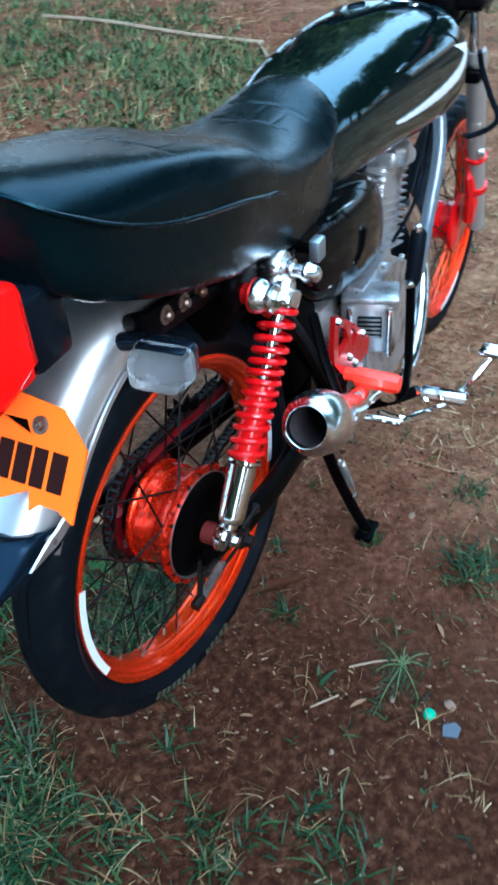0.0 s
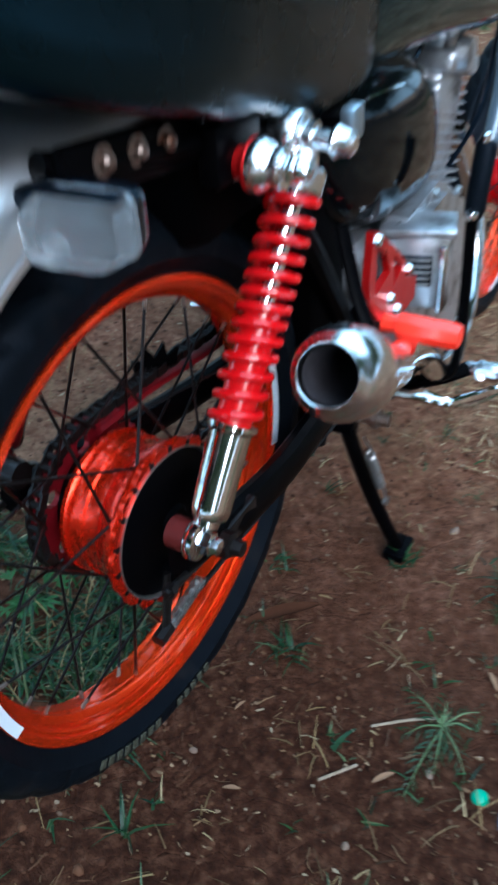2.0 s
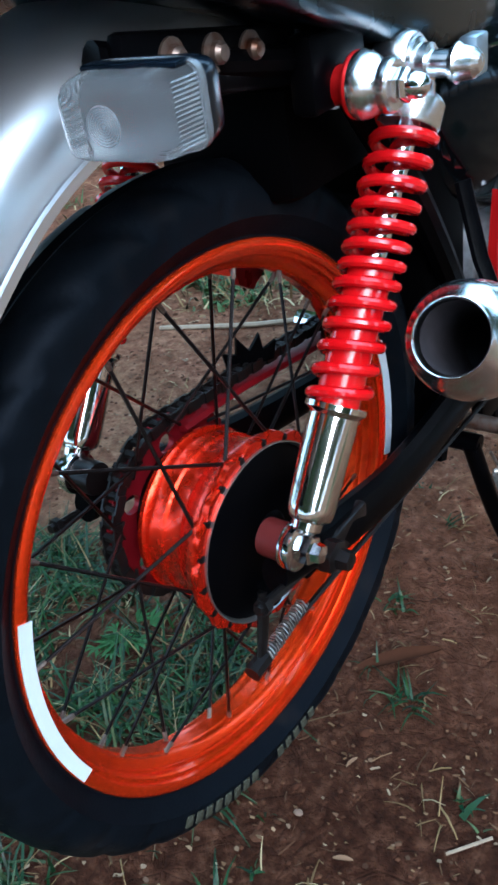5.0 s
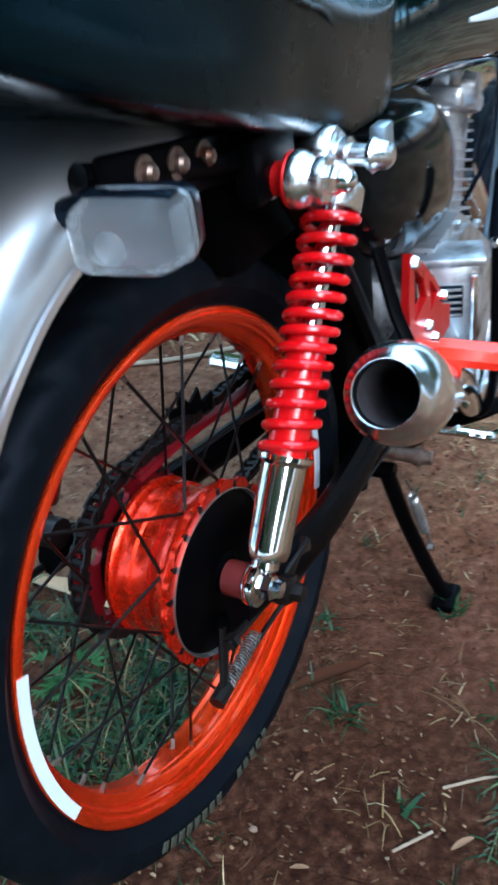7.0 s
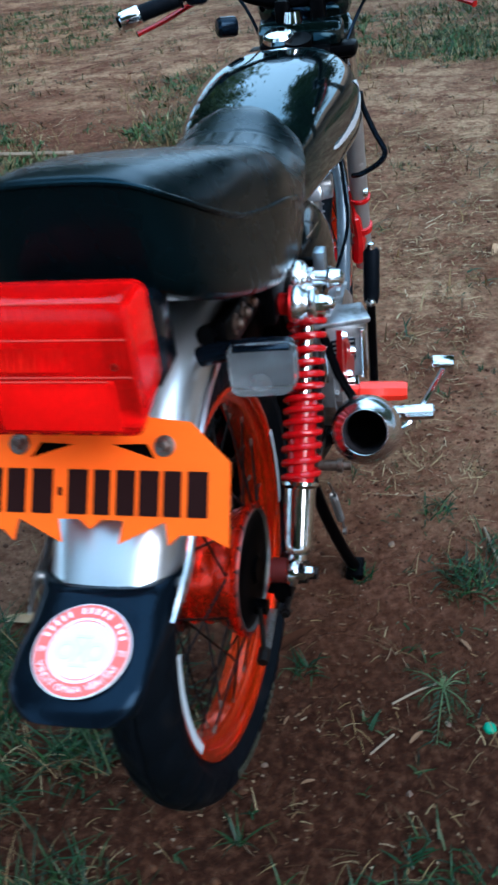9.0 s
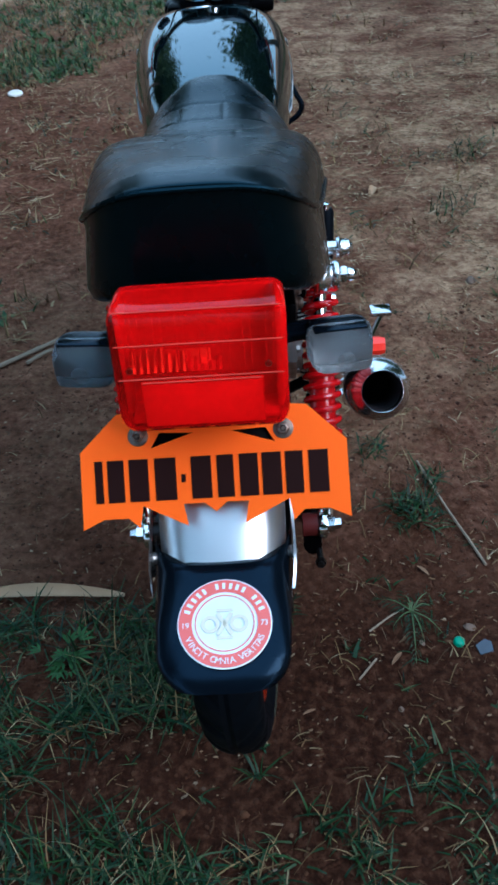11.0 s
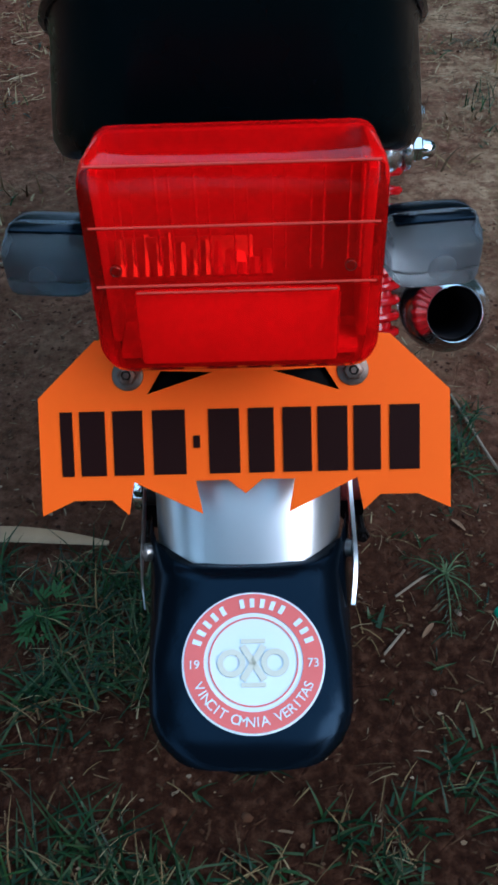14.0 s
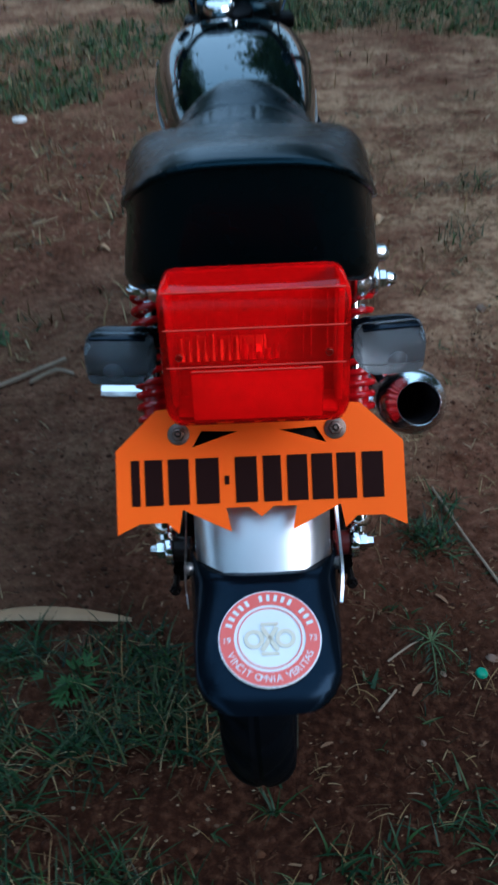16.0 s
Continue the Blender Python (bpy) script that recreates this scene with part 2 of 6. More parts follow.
def curve(pts, n=6):
    """Points on a smooth curve through the given ones."""
    pts = [Vector(p) for p in pts]
    out = []
    for i in range(len(pts) - 1):
        a, b, c, d = pts[max(i - 1, 0)], pts[i], pts[i + 1], pts[min(i + 2, len(pts) - 1)]
        for k in range(n):
            t = k / n
            out.append(0.5 * (2 * b + (c - a) * t + (2 * a - 5 * b + 4 * c - d) * t * t + (3 * b - 3 * c + d - a) * t ** 3))
    return out + [pts[-1]]


def axis(p, q):
    """The matrix that sets the local z axis from p towards q, with its origin at p."""
    p, q = Vector(p), Vector(q)
    return Matrix.Translation(p) @ (q - p).to_track_quat("Z", "Y").to_matrix().to_4x4()


def flip(ps):
    return [(-p[0], p[1], p[2]) for p in ps]


X_AXIS = pose(0, 0, 0, 0, 90, 0)

# ---- ground ----
def height(x, y):
    """Height of the bare soil; level where the motorcycle stands."""
    d = math.hypot(x, y - 0.6)
    h = 0.006 * noise.noise((x * 6, y * 6, 3)) + 0.003 * noise.noise((x * 25, y * 25, 8))
    far = max(0.0, min(1.0, (d - 1.5) / 4))
    return h + far * (0.05 * noise.noise((x * 0.6, y * 0.6, 1)))


def soil_material():
    m = bpy.data.materials.new("reddish_brown_soil")
    m.use_nodes = True
    nt = m.node_tree
    p = nt.nodes["Principled BSDF"]
    p.inputs["Roughness"].default_value = 0.95
    p.inputs["Specular IOR Level"].default_value = 0.08
    tc = nt.nodes.new("ShaderNodeTexCoord")

    def tex(sc, detail=8.0, rough=0.6):
        n = nt.nodes.new("ShaderNodeTexNoise")
        n.inputs["Scale"].default_value, n.inputs["Detail"].default_value, n.inputs["Roughness"].default_value = sc, detail, rough
        nt.links.new(tc.outputs["Object"], n.inputs["Vector"])
        return n.outputs[0]

    def ramp(src, stops):
        r = nt.nodes.new("ShaderNodeValToRGB")
        r.color_ramp.elements[0].position, r.color_ramp.elements[0].color = stops[0][0], (*stops[0][1], 1)
        r.color_ramp.elements[1].position, r.color_ramp.elements[1].color = stops[-1][0], (*stops[-1][1], 1)
        for pos, c in stops[1:-1]:
            r.color_ramp.elements.new(pos).color = (*c, 1)
        nt.links.new(src, r.inputs[0])
        return r.outputs[0]

    def mix(fac, a, b):
        n = nt.nodes.new("ShaderNodeMix")
        n.data_type = "RGBA"
        nt.links.new(fac, n.inputs["Factor"])
        nt.links.new(a, n.inputs["A"])
        nt.links.new(b, n.inputs["B"])
        return n.outputs["Result"]

    # first ramp is soil darkened to stand in for shade near the rear wheel
    shade_soil = ramp(tex(55), [(0.3, (0.016, 0.0052, 0.0027)), (0.5, (0.040, 0.0142, 0.0076)), (0.72, (0.098, 0.042, 0.0230))])
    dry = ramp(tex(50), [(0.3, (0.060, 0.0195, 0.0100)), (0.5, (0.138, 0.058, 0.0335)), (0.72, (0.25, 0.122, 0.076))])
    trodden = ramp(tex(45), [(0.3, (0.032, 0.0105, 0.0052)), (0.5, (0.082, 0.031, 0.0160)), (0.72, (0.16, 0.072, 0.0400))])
    dry = mix(ramp(tex(7.5, 10, 0.75), [(0.43, (0, 0, 0)), (0.57, (1, 1, 1))]), trodden, dry)
    pale = mix(ramp(tex(5.0, 10, 0.75), [(0.40, (0, 0, 0)), (0.56, (1, 1, 1))]), dry, ramp(tex(40), [(0.3, (0.22, 0.118, 0.066)), (0.7, (0.48, 0.31, 0.185))]))
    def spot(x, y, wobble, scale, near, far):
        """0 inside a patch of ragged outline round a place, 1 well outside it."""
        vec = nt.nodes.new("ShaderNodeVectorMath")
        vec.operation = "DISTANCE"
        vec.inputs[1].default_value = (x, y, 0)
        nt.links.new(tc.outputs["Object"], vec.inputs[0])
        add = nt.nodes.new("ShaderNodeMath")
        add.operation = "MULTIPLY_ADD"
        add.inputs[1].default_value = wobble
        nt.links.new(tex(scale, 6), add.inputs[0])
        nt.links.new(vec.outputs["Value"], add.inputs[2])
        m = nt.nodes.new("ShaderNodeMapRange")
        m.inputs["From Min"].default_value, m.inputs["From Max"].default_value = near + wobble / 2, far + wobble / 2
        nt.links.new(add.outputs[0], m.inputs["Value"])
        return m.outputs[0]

    # shade put in colour round the rear wheel, lighter beyond, bleached patches farther off
    patch = ramp(tex(1.6, 9, 0.7), [(0.36, (0, 0, 0)), (0.58, (1, 1, 1))])
    mul = nt.nodes.new("ShaderNodeMath")
    mul.operation = "MULTIPLY"
    nt.links.new(patch, mul.inputs[0])
    both = nt.nodes.new("ShaderNodeMath")
    both.operation = "MULTIPLY"
    nt.links.new(spot(-2.3, 2.4, 1.4, 0.8, 1.7, 3.0), both.inputs[0])
    nt.links.new(spot(0.1, -0.6, 0.8, 1.2, 1.1, 2.0), both.inputs[1])
    nt.links.new(both.outputs[0], mul.inputs[1])
    fine = mix(spot(0.12, -0.80, 0.5, 2.2, 0.90, 1.50), shade_soil, dry)
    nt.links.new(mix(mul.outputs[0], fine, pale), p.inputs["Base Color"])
    bump = nt.nodes.new("ShaderNodeBump")
    bump.inputs["Strength"].default_value, bump.inputs["Distance"].default_value = 1.0, 0.010
    # crumbs parted by fine cracks
    cell = nt.nodes.new("ShaderNodeTexVoronoi")
    cell.feature = "DISTANCE_TO_EDGE"
    cell.inputs["Scale"].default_value, cell.inputs["Randomness"].default_value = 52, 1.0
    nt.links.new(tc.outputs["Object"], cell.inputs["Vector"])
    crack = nt.nodes.new("ShaderNodeMapRange")
    crack.inputs["From Max"].default_value, crack.inputs["To Max"].default_value = 0.10, 0.12
    nt.links.new(cell.outputs["Distance"], crack.inputs["Value"])
    relief = nt.nodes.new("ShaderNodeMath")
    wide = nt.nodes.new("ShaderNodeTexVoronoi")
    wide.feature = "DISTANCE_TO_EDGE"
    wide.inputs["Scale"].default_value = 15
    nt.links.new(tc.outputs["Object"], wide.inputs["Vector"])
    gap = nt.nodes.new("ShaderNodeMapRange")
    gap.inputs["From Max"].default_value, gap.inputs["To Max"].default_value = 0.03, 0.20
    nt.links.new(wide.outputs["Distance"], gap.inputs["Value"])
    cracks = nt.nodes.new("ShaderNodeMath")
    nt.links.new(crack.outputs[0], cracks.inputs[0])
    nt.links.new(gap.outputs[0], cracks.inputs[1])
    nt.links.new(cracks.outputs[0], relief.inputs[0])
    nt.links.new(tex(90, 10, 0.7), relief.inputs[1])
    nt.links.new(relief.outputs[0], bump.inputs["Height"])
    nt.links.new(bump.outputs[0], p.inputs["Normal"])
    return m


def island_material(name, colors, rough=0.85):
    """Colours drawn at random for each separate blade, straw or pebble of a mesh."""
    m = bpy.data.materials.new(name)
    m.use_nodes = True
    nt = m.node_tree
    p = nt.nodes["Principled BSDF"]
    p.inputs["Roughness"].default_value = rough
    p.inputs["Specular IOR Level"].default_value = 0.15
    g = nt.nodes.new("ShaderNodeNewGeometry")
    r = nt.nodes.new("ShaderNodeValToRGB")
    r.color_ramp.elements[0].color = (*colors[0], 1)
    r.color_ramp.elements[1].color = (*colors[-1], 1)
    for i, c in enumerate(colors[1:-1]):
        r.color_ramp.elements.new((i + 1) / (len(colors) - 1)).color = (*c, 1)
    nt.links.new(g.outputs["Random Per Island"], r.inputs[0])
    tc = nt.nodes.new("ShaderNodeTexCoord")
    n = nt.nodes.new("ShaderNodeTexNoise")
    n.inputs["Scale"].default_value = 60
    nt.links.new(tc.outputs["Object"], n.inputs["Vector"])
    mul = nt.nodes.new("ShaderNodeMix")
    mul.data_type, mul.blend_type = "RGBA", "MULTIPLY"
    mul.inputs["Factor"].default_value = 0.5
    nt.links.new(r.outputs[0], mul.inputs["A"])
    nt.links.new(n.outputs[0], mul.inputs["B"])
    nt.links.new(mul.outputs["Result"], p.inputs["Base Color"])
    return m


def spaced(n, fine, reach):
    """Grid lines that are dense in the middle and spread out to the horizon."""
    out = []
    for i in range(-n, n + 1):
        t = abs(i) / n
        out.append(math.copysign(fine * n * t + (reach - fine * n) * t ** 7, i))
    return out


xs, ys = spaced(130, 0.022, 300), [y + 0.9 for y in spaced(150, 0.022, 300)]
g = Geo()
g.add([(x, y, height(x, y)) for y in ys for x in xs], [(j * len(xs) + i, j * len(xs) + i + 1, (j + 1) * len(xs) + i + 1, (j + 1) * len(xs) + i) for j in range(len(ys) - 1) for i in range(len(xs) - 1)])
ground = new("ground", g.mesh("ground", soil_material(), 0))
tagged(ground, "bare reddish-brown soil strewn with dry grass", "ground", kind="structure")

rnd = random.Random(7)


def spread(n, x0, x1, y0, y1, power=1.0):
    for _ in range(n):
        yield rnd.uniform(x0, x1), y0 + (y1 - y0) * rnd.random() ** power


def stuff(name, geo, mat, label, category):
    ob = new(name, geo.mesh(name, mat, 0))
    return tagged(ob, label, category, kind="stuff")


def straw(geo, x, y, length, width, lift=0.003):
    a, c = rnd.uniform(0, 2 * math.pi), rnd.gauss(0, 0.22)
    width *= 0.62
    z = height(x, y) + lift
    tilt = rnd.uniform(-0.12, 0.25)
    pts = []
    for k in range(3):
        t = k / 2 - 0.5
        d = a + c * t
        px, py = x + length * t * math.cos(d), y + length * t * math.sin(d)
        w = width * (1.0 if k == 1 else 0.55)
        nx, ny = -math.sin(d) * w / 2, math.cos(d) * w / 2
        pz = z + abs(tilt) * length * (t + 0.5) * 0.6
        pts += [(px - nx, py - ny, pz), (px + nx, py + ny, pz + 0.001)]
    geo.add(pts, [(0, 2, 3, 1), (2, 4, 5, 3)])


g = Geo()
for x, y in spread(4800, -1.0, 1.2, -0.22, 2.2):
    straw(g, x, y, rnd.choice((0.004, 0.006, 0.008, 0.012, 0.02)) * rnd.uniform(0.6, 1.4), rnd.uniform(0.0012, 0.0045))
for x, y in spread(1000, -1.1, 1.3, -0.3, 2.4):
    straw(g, x, y, rnd.uniform(0.012, 0.035), rnd.uniform(0.0012, 0.0024), 0.005)
far = Geo()
for x, y in spread(34000, -1.6, 2.0, 0.0, 3.6):
    if noise.noise((x * 3, y * 3, 5)) + 0.30 * y + 0.50 * x > 0.48:
        straw(far, x, y, rnd.choice((0.008, 0.012, 0.018, 0.026, 0.042)) * rnd.uniform(0.7, 1.3), rnd.uniform(0.0018, 0.0052), 0.004)
for x, y in spread(14000, -6.0, 3.5, 2.0, 9.0, 1.4):
    straw(far, x, y, rnd.uniform(0.03, 0.10), rnd.uniform(0.003, 0.007), 0.006)
BLEACHED = island_material("bleached_straw", [(0.12, 0.068, 0.033), (0.34, 0.23, 0.120), (0.045, 0.020, 0.010), (0.25, 0.16, 0.080), (0.46, 0.34, 0.195), (0.055, 0.026, 0.013), (0.30, 0.20, 0.105), (0.56, 0.44, 0.29)])
stuff("bleached_straw", far, BLEACHED, "thick litter of bleached tan straw on soil", "straw")
STRAW = island_material("dry_straw", [(0.06, 0.026, 0.013), (0.20, 0.115, 0.058), (0.05, 0.020, 0.010), (0.12, 0.058, 0.028), (0.26, 0.17, 0.092), (0.07, 0.030, 0.014), (0.16, 0.088, 0.046), (0.38, 0.28, 0.18)])
for x, y in spread(3000, -1.0, 1.2, -0.25, 2.2):
    s, a, z = rnd.uniform(0.002, 0.006), rnd.uniform(0, 6.28), height(x, y) + 0.0025
    n = rnd.choice((4, 5, 6))
    g.add([(x + s * rnd.uniform(0.5, 1.3) * math.cos(a + 6.283 * q / n), y + s * rnd.uniform(0.2, 0.6) * math.sin(a + 6.283 * q / n), z + rnd.uniform(0, 0.004)) for q in range(n)], [tuple(range(n))])
stuff("dry_straw", g, STRAW, "scattered dry straw and leaf bits on soil", "straw")
FLAKES = island_material("leaf_flakes", [(0.16, 0.085, 0.045), (0.06, 0.026, 0.014), (0.28, 0.18, 0.105), (0.09, 0.042, 0.024), (0.34, 0.25, 0.165), (0.12, 0.06, 0.032), (0.20, 0.12, 0.065)])
g = Geo()
for x, y in spread(330, -1.0, 1.2, -0.3, 2.4):
    s, w, a, z = rnd.uniform(0.005, 0.012), rnd.uniform(0.14, 0.36), rnd.uniform(0, 6.28), height(x, y) + 0.004
    rim = [(s * rnd.uniform(0.45, 1.2) * math.cos(6.283 * q / 7), w * s * rnd.uniform(0.3, 1.4) * math.sin(6.283 * q / 7)) for q in range(7)]
    g.add([(x, y, z - 0.001)] + [(x + u * math.cos(a) - v * math.sin(a), y + u * math.sin(a) + v * math.cos(a), z + rnd.uniform(0, 0.004)) for u, v in rim], [(0, 1 + q, 1 + (q + 1) % 7) for q in range(7)])
for x, y in spread(1500, -0.9, 1.1, -0.45, 1.6):
    s, a, z = rnd.uniform(0.0018, 0.0048), rnd.uniform(0, 6.28), height(x, y) + 0.003
    g.add([(x + s * rnd.uniform(0.6, 1.2) * math.cos(a + q), y + s * rnd.uniform(0.4, 0.9) * math.sin(a + q), z + rnd.uniform(0, 0.003)) for q in (0.0, 1.3, 2.6, 4.0, 5.2)], [(0, 1, 2, 3, 4)])
stuff("leaf_litter", g, FLAKES, "small torn flakes of dry brown leaf", "leaf litter")


def pebble(geo, x, y, s):
    z = height(x, y)
    a = rnd.uniform(0, 6.28)
    sx, sy, sz = s * rnd.uniform(0.7, 1.3), s * rnd.uniform(0.6, 1.0), s * rnd.uniform(0.35, 0.6)
    v, f = [(0, 0, sz)], []
    for ring, (rr, hh) in enumerate(((0.75, 0.6), (1.0, 0.0))):
        for k in range(6):
            t = 2 * math.pi * k / 6 + 0.4 * ring
            q = rnd.uniform(0.8, 1.15)
            v.append((sx * rr * q * math.cos(t), sy * rr * q * math.sin(t), sz * hh - 0.2 * sz))
    for k in range(6):
        j = (k + 1) % 6
        f += [(0, 1 + k, 1 + j), (1 + k, 7 + k, 7 + j, 1 + j)]
    geo.add(v, f, pose(x, y, z, 0, 0, math.degrees(a)))


g = Geo()
for x, y in spread(8000, -1.0, 1.2, -0.6, 1.3):
    pebble(g, x, y, rnd.choice((0.002, 0.002, 0.003, 0.004, 0.005)))
for x, y in spread(500, -1.0, 1.2, -0.6, 1.3):
    pebble(g, x, y, rnd.uniform(0.005, 0.010))
for x, y in spread(900, -4.0, 3.0, 2.2, 7.0, 1.3):
    pebble(g, x, y, rnd.uniform(0.005, 0.016))
SOIL_BITS = island_material("soil_crumbs", [(0.030, 0.0090, 0.004), (0.062, 0.021, 0.0095), (0.040, 0.013, 0.006), (0.080, 0.030, 0.014), (0.11, 0.046, 0.022), (0.045, 0.0155, 0.0070), (0.062, 0.022, 0.0105), (0.12, 0.060, 0.033)])
stuff("soil_crumbs", g, SOIL_BITS, "crumbs of brown soil and small stones", "pebbles")


def blade(geo, x, y, length, width, bend, yaw, lean):
    z = height(x, y)
    d = Vector((math.cos(yaw), math.sin(yaw), 0))
    s = Vector((-d.y, d.x, 0))
    pts, n = [], 4
    for k in range(n):
        t = k / (n - 1)
        ang = lean + bend * t
        p = Vector((x, y, z)) + d * (length * t * math.sin(ang)) + Vector((0, 0, length * t * math.cos(ang)))
        w = width * (1 - t ** 1.6) * 0.5 + 0.0003
        pts += [p - s * w, p + s * w + Vector((0, 0, 0.3 * w))]
    geo.add(pts, [(2 * k, 2 * k + 2, 2 * k + 3, 2 * k + 1) for k in range(n - 1)])


def tuft(geo, x, y, count, length, radius=0.02, lean=0.5, width=0.0035):
    for _ in range(count):
        a, r = rnd.uniform(0, 6.28), radius * math.sqrt(rnd.random())
        blade(geo, x + r * math.cos(a), y + r * math.sin(a), length * rnd.uniform(0.5, 1.2), width * rnd.uniform(0.6, 1.3), rnd.uniform(0.1, 0.9), rnd.uniform(0, 6.28), rnd.uniform(0.1, lean + 0.5))


GRASS = island_material("green_grass", [(0.005, 0.022, 0.008), (0.013, 0.052, 0.016), (0.003, 0.014, 0.006), (0.034, 0.085, 0.024), (0.009, 0.036, 0.014), (0.085, 0.110, 0.045), (0.011, 0.046, 0.018), (0.006, 0.028, 0.011)], 0.38)
DRY_GRASS = island_material("bleached_grass", [(0.10, 0.060, 0.025), (0.30, 0.20, 0.09), (0.14, 0.085, 0.038), (0.06, 0.034, 0.016), (0.22, 0.14, 0.065), (0.44, 0.35, 0.20)], 0.8)


def clump(x, y, count, length, radius, lean=0.6, label="small tuft of green grass in bare soil", mat=GRASS, width=0.0035):
    geo = Geo()
    tuft(geo, 0, 0, count, length, radius, lean, width)
    ob = new("grass_tuft", geo.mesh("grass_tuft", mat, 0))
    ob.location = (x, y, height(x, y) - height(0, 0))
    return tagged(ob, label, "grass", "grass tufts round the motorcycle")


# single tufts on the bare soil
def star_weed(x, y):
    """A low weed: a pale heart, runners and paired slender leaves along them."""
    ob = new("star_weed")
    ob.location = (x, y, height(x, y))
    tagged(ob, "star-shaped green weed with a pale heart in bare soil", "weed")
    for deg, reach in ((-95, 0.115), (-80, 0.070), (150, 0.065), (50, 0.055), (20, 0.036), (-48, 0.070), (-140, 0.050), (100, 0.040)):
        a = radians(deg)
        tip = Vector((reach * math.cos(a), reach * math.sin(a), 0.006))
        bow = [Vector((0, 0, 0.006)), tip * 0.5 + Vector((0, 0, 0.014)), tip]
        runner = part("runner", Geo().tube(curve(bow, 4), [0.0016] * 3 + [0.0012] * 3 + [0.0006] * 3, 5), WEED_HEART, ob)
        for k in range(int(reach / 0.009)):
            t = (k + 1) / int(reach / 0.009)
            for side in (-1, 1):
                b = a + side * rnd.uniform(0.5, 0.95)
                n = rnd.uniform(0.016, 0.030) * (1.15 - 0.5 * t)
                q = tip * t
                lobe = [(q.x, q.y, 0.010), (q.x + n * 0.5 * math.cos(b - 0.10), q.y + n * 0.5 * math.sin(b - 0.10), 0.013), (q.x + n * math.cos(b), q.y + n * math.sin(b), 0.006), (q.x + n * 0.5 * math.cos(b + 0.10), q.y + n * 0.5 * math.sin(b + 0.10), 0.012)]
                part("leaf", Geo().add(lobe, [(0, 1, 2, 3)]), GRASS, runner)
    heart = Geo()
    for k in range(9):
        b, n = 0.7 * k, rnd.uniform(0.010, 0.020)
        heart.add([(0, 0, 0.009), (n * 0.5 * math.cos(b - 0.2), n * 0.5 * math.sin(b - 0.2), 0.017), (n * math.cos(b), n * math.sin(b), 0.016), (n * 0.5 * math.cos(b + 0.2), n * 0.5 * math.sin(b + 0.2), 0.016)], [(0, 1, 2, 3)])
    part("heart", heart, WEED_HEART, ob, "pale green young leaves")


WEED_HEART = island_material("pale_weed_heart", [(0.08, 0.14, 0.06), (0.15, 0.20, 0.10), (0.06, 0.11, 0.04)])
star_weed(0.292, 0.200)
for x, y, n, l, r in ((0.345, 0.456, 100, 0.060, 0.055), (0.275, 0.670, 34, 0.05, 0.035), (0.385, 0.565, 24, 0.05, 0.03), (0.137, 0.455, 14, 0.035, 0.018), (0.056, 0.217, 26, 0.04, 0.018), (-0.035, 0.368, 16, 0.035, 0.02), (0.0, -0.108, 14, 0.06, 0.008), (0.273, -0.109, 34, 0.05, 0.045), (0.20, -0.17, 22, 0.045, 0.04), (0.33, -0.16, 24, 0.055, 0.04), (0.10, -0.20, 20, 0.05, 0.04), (0.173, 0.124, 8, 0.02, 0.008), (0.70, 1.9, 40, 0.08, 0.08), (0.835, 2.35, 60, 0.09, 0.1)):
    clump(x, y, n, l, r)
flat = Geo()
blade(flat, 0.0, 0.0, 0.045, 0.008, 0.6, 1.2, 0.9)
ob = new("green_weed", flat.mesh("green_weed", GRASS, 0))
ob.location = (0.177, 0.108, 0.0)
tagged(ob, "single broad green blade on bare soil", "grass")
# broad-leaved weed beyond the rear wheel
weed = new("weed")
weed.location = (-0.335, 0.12, height(-0.335, 0.12))
tagged(weed, "low broad-leaved green weed in grass", "weed")
WEED = island_material("weed_leaf", [(0.018, 0.065, 0.016), (0.034, 0.10, 0.026), (0.026, 0.08, 0.020)], 0.5)
for k in range(16):
    a, r = rnd.uniform(0, 6.28), rnd.uniform(0.0, 0.05)
    lobe, s = Geo(), rnd.uniform(0.02, 0.034)
    for q in (-50, -20, 10, 40):
        t = radians(q)
        lobe.add([(0, 0, 0), (s * 0.5 * math.cos(t - 0.22), s * 0.5 * math.sin(t - 0.22), 0.004), (s * math.cos(t), s * math.sin(t), 0.001), (s * 0.5 * math.cos(t + 0.22), s * 0.5 * math.sin(t + 0.22), 0.004)], [(0, 1, 2, 3)])
    part("leaf", lobe, WEED, weed, "", pose(r * math.cos(a), r * math.sin(a), rnd.uniform(0.008, 0.04), rnd.uniform(-15, 15), rnd.uniform(-25, 15), math.degrees(a)))
